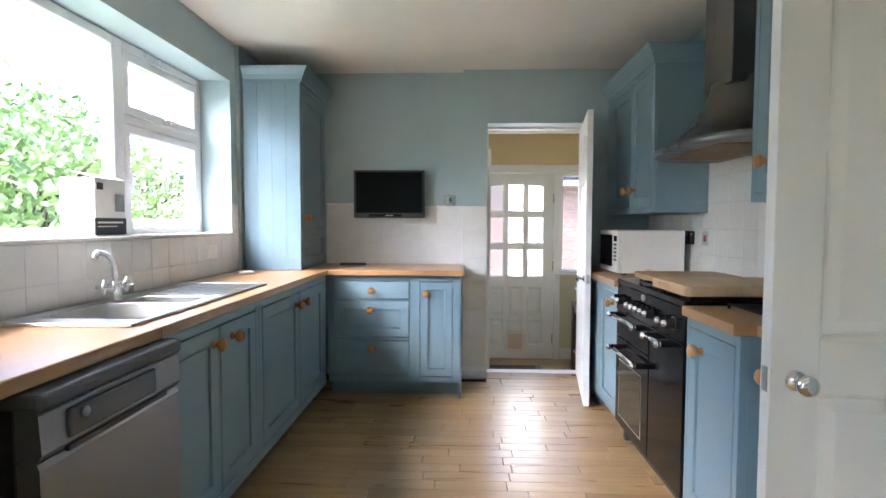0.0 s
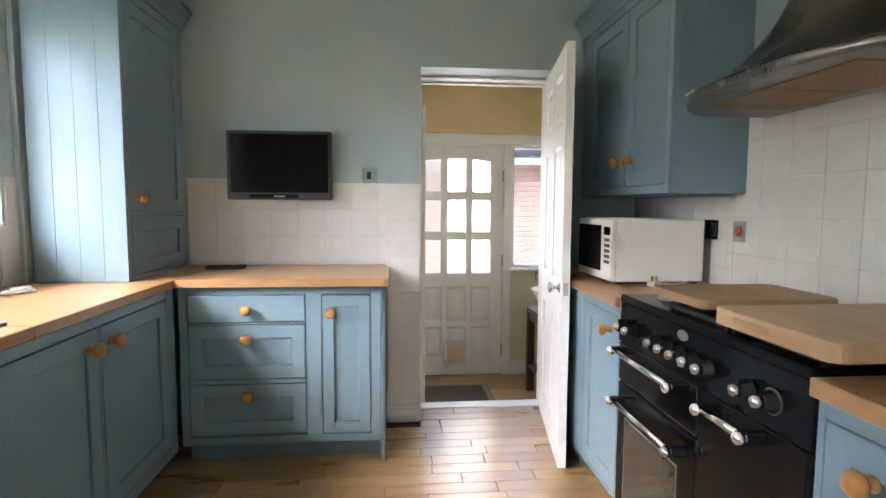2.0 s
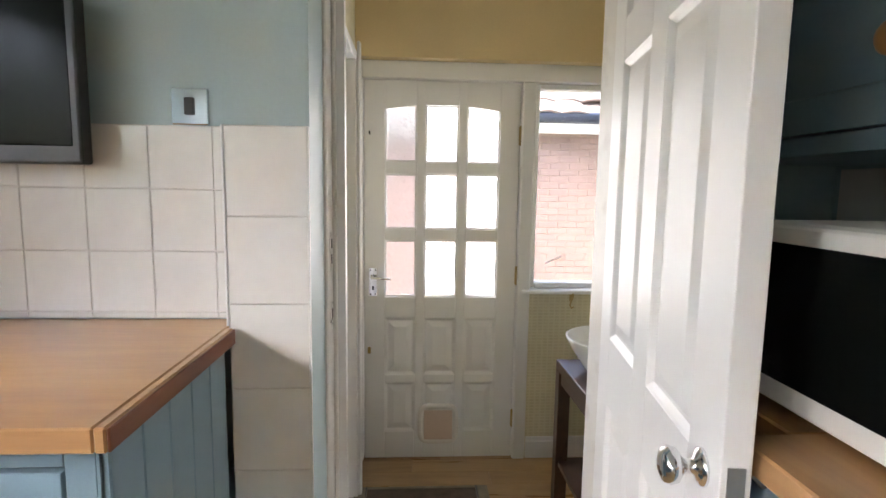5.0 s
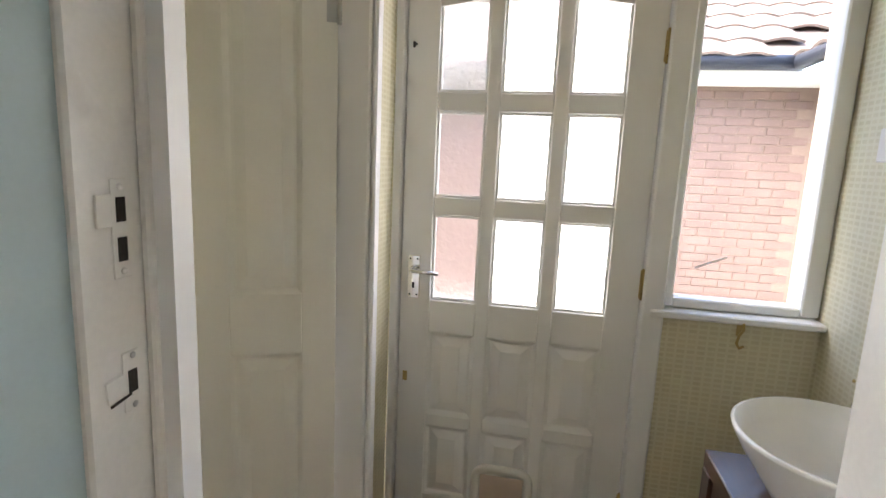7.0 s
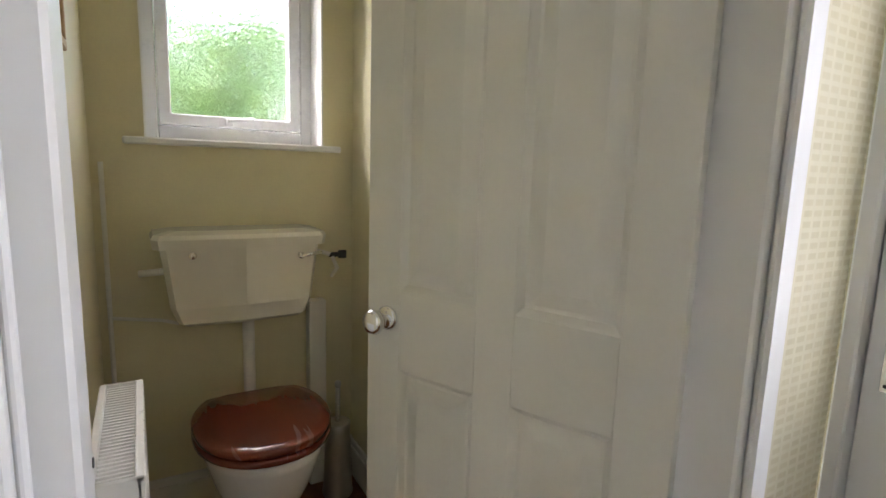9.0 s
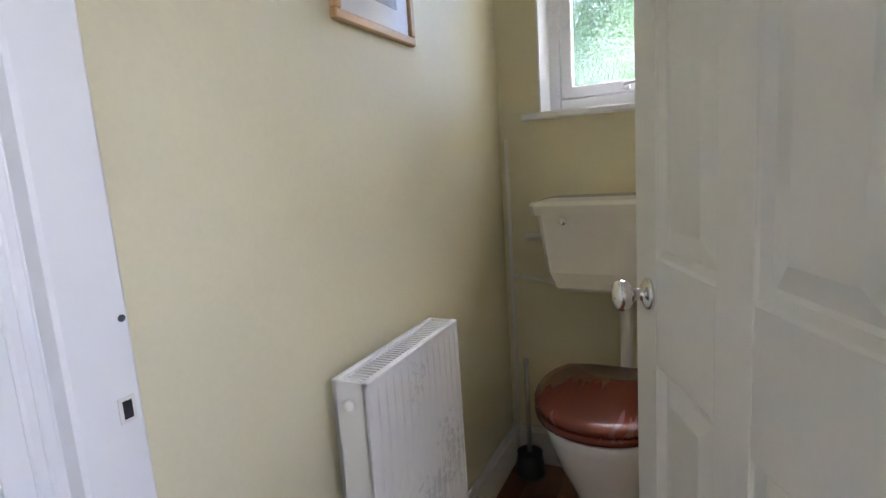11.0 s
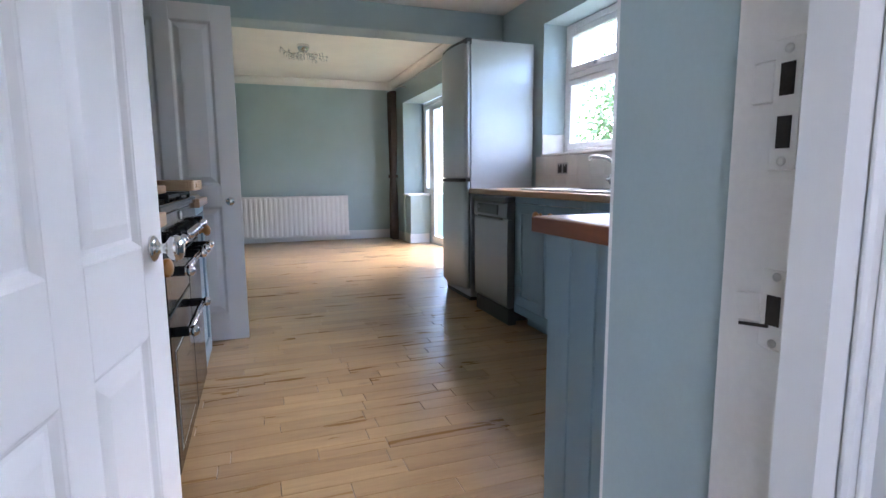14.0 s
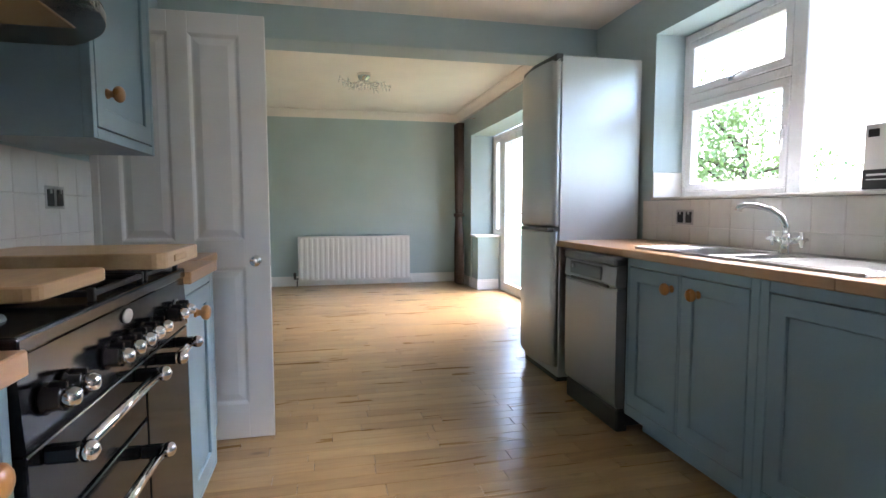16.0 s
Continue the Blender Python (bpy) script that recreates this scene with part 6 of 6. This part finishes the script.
wroof = part("wing_roof", loft([[(NX - 0.36, NY - 2.8, EZ + 0.15), (NX - 0.36, NY - 0.3, EZ + 0.15), (NX - 0.34, NY - 0.3, EZ + 0.2), (NX - 0.34, NY - 2.8, EZ + 0.2)], [(NX + 2.5, NY - 2.8, EZ + 0.15 + 2.86 * SL), (NX + 2.5, NY + 2.56, EZ + 0.15 + 2.86 * SL), (NX + 2.5, NY + 2.56, EZ + 0.2 + 2.86 * SL), (NX + 2.5, NY - 2.8, EZ + 0.2 + 2.86 * SL)]], smooth=False), ROOF_TILE, nb)
for r in range(11):
    for c in range(17):
        x = -1.2 + c * 0.295 + (0.0 if r % 2 == 0 else 0.012)
        y = NY - 0.40 + r * 0.30
        if x + 0.3 < NX - 0.25 + r * 0.30:
            piece("roof_tile", RT, roof, pose(x, y, EZ + 0.165 + r * 0.30 * SL, 29))
for r in range(6):
    for c in range(9):
        if c * 0.295 < 2.5 + r * 0.3:
            piece("roof_tile", RT, wroof, pose(NX - 0.40 + r * 0.30, NY - 0.35 + r * 0.30 - c * 0.295, EZ + 0.165 + r * 0.30 * SL, 29, 0, -90))
bk = mesh_of("brick", bx(0, 0, 0, 0.215, 0.05, 0.065, 0.004), BRICK)
for r in range(12, 29):
    for c in range(13):
        x = 0.32 + c * 0.225 + (0.1125 if r % 2 else 0.0)
        if x < NX - 0.2:
            piece("brick", bk, wallp, pose(x, NY + 0.014, r * 0.075))
verts, faces = [], []
for r in range(0, 29):
    for c in range(31):
        x = -3.955 + c * 0.225 + (0.1125 if r % 2 else 0.0)
        if x > NX - 0.2 or (r >= 12 and x >= 0.31):
            continue
        z = r * 0.075
        k = len(verts)
        verts += [(x, NY + 0.014, z), (x + 0.215, NY + 0.014, z), (x + 0.215, NY + 0.014, z + 0.065), (x, NY + 0.014, z + 0.065), (x, NY + 0.065, z), (x + 0.215, NY + 0.065, z), (x + 0.215, NY + 0.065, z + 0.065), (x, NY + 0.065, z + 0.065)]
        faces += [(k, k + 1, k + 2, k + 3), (k + 1, k + 5, k + 6, k + 2), (k + 4, k, k + 3, k + 7), (k + 3, k + 2, k + 6, k + 7), (k + 4, k + 5, k + 1, k)]
me = bpy.data.meshes.new("brickwork")
me.from_pydata(verts, [], faces)
me.materials.append(BRICK)
ob = new("brickwork", me)
ob.parent = wallp
ob["kind"] = "stuff"

fc = thing("garden_fence", -9.5, 0, -0.32, 0, "weathered close-boarded garden fence", "fence")
fb = mesh_of("board", bx(0, 0, 0, 0.018, 0.145, 1.55, 0.003), FENCE)
for i in range(90):
    piece("board", fb, fc, pose((i % 2) * 0.012, -7 + i * 0.15, 0))
for i in range(7):
    part("post", bx(-0.1, -7 + i * 2.2, 0, -0.01, -6.9 + i * 2.2, 1.65, 0.004), FENCE, fc)


def tree(name, x, y, h, spread, seed, label, low=0.3, count=1500, material=LEAF, leaf=0.16):
    """A tapered trunk with limbs and an uneven crown of many small leaves."""
    rng = random.Random(seed)
    tr = thing(name, x, y, -0.32, rng.uniform(0, 360), label, "tree")
    pts = [(0, 0, 0), (0.05, 0.02, h * 0.25), (0.0, 0.1, h * 0.5), (0.1, 0.05, h * 0.8)]
    bits = [rod(pts[i], pts[i + 1], 0.13 * (1 - i * 0.27), 10, 0.13 * (1 - (i + 1) * 0.27)) for i in range(3)]
    tips = []
    for i in range(11):
        a, z0 = rng.uniform(0, 6.28), h * rng.uniform(low, 0.7)
        ln = spread * rng.uniform(0.5, 0.95)
        e = (ln * math.cos(a), ln * math.sin(a), z0 + ln * rng.uniform(0.1, 0.7))
        bits.append(rod((0.03, 0.05, z0), e, 0.05, 7, 0.012))
        tips.append(e)
        tips.append(tuple(0.6 * v + 0.4 * w for v, w in zip(e, (0, 0.05, z0))))
    tips += [(rng.uniform(-0.3, 0.3) * spread, rng.uniform(-0.3, 0.3) * spread, h * rng.uniform(0.75, 1.0)) for _ in range(7)]
    part("trunk", join(*bits), BARK, tr)
    v, f = [], []
    for _ in range(count):
        c = Vector(rng.choice(tips)) + Vector((rng.gauss(0, 1), rng.gauss(0, 1), rng.gauss(0, 0.75))) * spread * 0.27
        if c.z < h * low * 0.6:
            continue
        s = leaf * rng.uniform(0.6, 1.3)
        m = Matrix.Translation(c) @ Euler((rng.uniform(-1.2, 1.2), rng.uniform(-1.2, 1.2), rng.uniform(0, 6.28))).to_matrix().to_4x4()
        k = len(v)
        for p in ((-0.5, 0, 0), (-0.15, -0.28, 0.04), (0.25, -0.22, 0.03), (0.55, 0, -0.06), (0.25, 0.22, 0.03), (-0.15, 0.28, 0.04)):
            v.append(tuple(m @ (Vector(p) * s)))
        f += [(k, k + 1, k + 2, k + 3), (k, k + 3, k + 4, k + 5)]
    me = bpy.data.meshes.new("crown")
    me.from_pydata(v, [], f)
    me.materials.append(material)
    o = new("crown", me)
    o.parent = tr
    o["kind"] = "stuff"
    return tr


tree("garden_tree", -6.6, 11.6, 3.1, 1.6, 21, "leafy green tree close to the house", 0.1, 4200, LEAF2, 0.10)
tree("garden_tree", -5.4, 9.6, 1.9, 1.0, 22, "small bushy tree on the lawn", 0.06, 3000, LEAF2, 0.08)
tree("apple_tree", -7.5, 9.3, 2.5, 1.5, 11, "leafy green tree beyond the kitchen window", 0.15, 4200, LEAF2, 0.10)
tree("garden_tree", -6.8, 6.4, 2.5, 1.3, 12, "small leafy tree in the garden", 0.15, 2600, LEAF2, 0.13)
tree("garden_tree", -10.0, 13.0, 4.2, 2.4, 17, "broad leafy tree in the garden", 0.12, 3600, LEAF, 0.2)
tree("garden_tree", -8.0, -5.6, 3.9, 1.7, 13, "rounded green tree by the garden fence", 0.35, 4600, LEAF2, 0.11)
tree("garden_tree", -9.6, 1.6, 6.2, 2.6, 31, "tall leafy tree at the garden edge", 0.1, 4200, LEAF, 0.24)
tree("garden_tree", -9.8, 4.6, 5.6, 2.2, 32, "tall leafy tree at the garden edge", 0.1, 4200, LEAF, 0.24)
tree("shrub", -4.4, -4.6, 2.2, 1.0, 14, "dense shrub beside the garden doors", 0.02, 3600, LEAF, 0.10)
tree("shrub", -4.1, 5.5, 2.7, 1.1, 15, "leafy shrub outside the closet window", 0.02, 3600, LEAF2, 0.11)
tree("shrub", -5.2, 6.3, 2.9, 1.2, 16, "tall leafy shrub outside the closet window", 0.02, 3600, LEAF2, 0.11)


# ---- floor boards and wall tiles ----
rng = random.Random(7)
floor_ob = [o for o in bpy.data.objects if o.name == "floor"][0]
BWD = 0.088
near, far_v, far_f = 0, [], []
meshes = {}
def plank(w, d):
    key = (round(w, 2), d)
    if key not in meshes:
        meshes[key] = mesh_of("plank", bx(0.0013, 0.0005, -0.016, w - 0.0013, d - 0.0005, 0.0, 0.0012), FLOOR_OAK)
    return meshes[key]
y = 4.60
while y > YD + 0.02:
    y0 = y - BWD
    xa, xb = (XL + 0.001, XR - 0.001)
    if y > 4.41:
        xa, xb = DX0 + 0.001, DX1 - 0.001
    x = xa - rng.uniform(0, 0.4)
    while x < xb - 0.005:
        w = rng.choice((0.26, 0.34, 0.42, 0.5, 0.6, 0.74))
        a, b = max(x, xa), min(x + w, xb)
        x += w
        if b - a < 0.02:
            continue
        w2 = round(b - a, 2) if b - a > 0.03 else b - a
        visible = a < 1.3 and b > -0.75
        if near < 300 and visible and y0 > 0.9:
            piece("plank", plank(w2, BWD), floor_ob, pose(a, y0, 0))
            near += 1
        else:
            k = len(far_v)
            g = 0.0007
            for zz in (-0.016, 0.0):
                far_v += [(a + g, y0 + g, zz), (a + w2 - g, y0 + g, zz), (a + w2 - g, y0 + BWD - g, zz), (a + g, y0 + BWD - g, zz)]
            far_f += [(k + 4, k + 5, k + 6, k + 7), (k, k + 1, k + 5, k + 4), (k + 1, k + 2, k + 6, k + 5), (k + 2, k + 3, k + 7, k + 6), (k + 3, k, k + 4, k + 7)]
    y -= BWD
me = bpy.data.meshes.new("boards")
me.from_pydata(far_v, [], far_f)
me.materials.append(FLOOR_OAK)
ob = new("boards", me)
ob.parent = floor_ob
ob["kind"] = "stuff"

# lobby and closet boards
lob = [o for o in bpy.data.objects if o.name == "floor.001"][0]
y = LY1 + 0.1
while y > LY0:
    y0 = y - 0.12
    x = WX0 - rng.uniform(0, 0.5)
    while x < LX1:
        w = rng.choice((0.6, 0.8, 1.0))
        a, b = max(x, WX0), min(x + w, LX1)
        for c, d, m in ((a, min(b, 0.47), FLOOR_DARK), (max(a, 0.47), b, FLOOR_OAK)):
            if d - c > 0.03:
                me = mesh_of("plank", bx(0.0004, 0.0004, -0.014, d - c - 0.0004, 0.1196, 0.0, 0.0012), m)
                piece("plank", me, lob, pose(c, y0, LZ))
        x += w
    y -= 0.12

TS, TT = 0.150, 0.006
tmesh = {}
def tile(w, h):
    key = (round(w, 3), round(h, 3))
    if key not in tmesh:
        tmesh[key] = mesh_of("tile", bx(0.001, -TT, 0.001, w - 0.001, 0, h - 0.001, 0.0016), TILE)
    return tmesh[key]


def tiled(wall_name, x, y, rz, length, z0, z1, start=0.0, size=TS, wide=None):
    """Glazed tiles on a wall face; length runs along local x, tiles stand proud towards local -y."""
    host = bpy.data.objects[wall_name]
    wide = wide or size
    back = link("grout_bed", moved(bx(0, -0.0035, z0, length, 0, z1), pose(x, y, 0, 0, 0, rz)), GROUT)
    back.parent = host
    m = pose(x, y, 0, 0, 0, rz)
    z = z1
    while z > z0 + 0.01:
        h = min(size, z - z0)
        a = -start
        while a < length - 0.004:
            p, q = max(a, 0), min(a + wide, length)
            if q - p > 0.006:
                piece("tile", tile(q - p, h), host, m @ pose(p, 0, z - h))
            a += wide
        z -= size


tiled("wall_north", -0.75, YT, 0, 1.097, 0.912, 1.378)
tiled("wall_north", 0.351, YP, 0, DX0 - 0.355, 0.10, 1.374, 0.0, 0.205, 0.25)
structure("corner_trim", bx(DX0 - 0.004, YP - 0.008, 0.10, DX0 - 0.0002, YP, 1.374, 0.001), WHITE, "white tile edge trim at the doorway", "trim")
tiled("wall_west", XL, 1.16, 90, 2.66, 0.912, 1.155)
tiled("wall_west", XL, 3.752, 90, 0.07, 0.912, 1.36)
tiled("wall_east", XR, 4.405, -90, 0.86, 0.912, 1.298)
tiled("wall_east", XR, 3.544, -90, 1.10, 0.912, 1.66, 0.11)
tiled("wall_east", XR, 2.443, -90, 0.83, 0.912, 1.312, 0.06)
structure("dado_trim", bx(-0.75, YT - 0.018, 1.379, -0.50, YT, 1.397, 0.005), WHITE, "white dado moulding above the tiles", "trim")
structure("corner_trim", bx(0.3455, YP - 0.008, 0.912, 0.3505, YT, 1.374, 0.001), WHITE, "white tile edge trim on the pier", "trim")
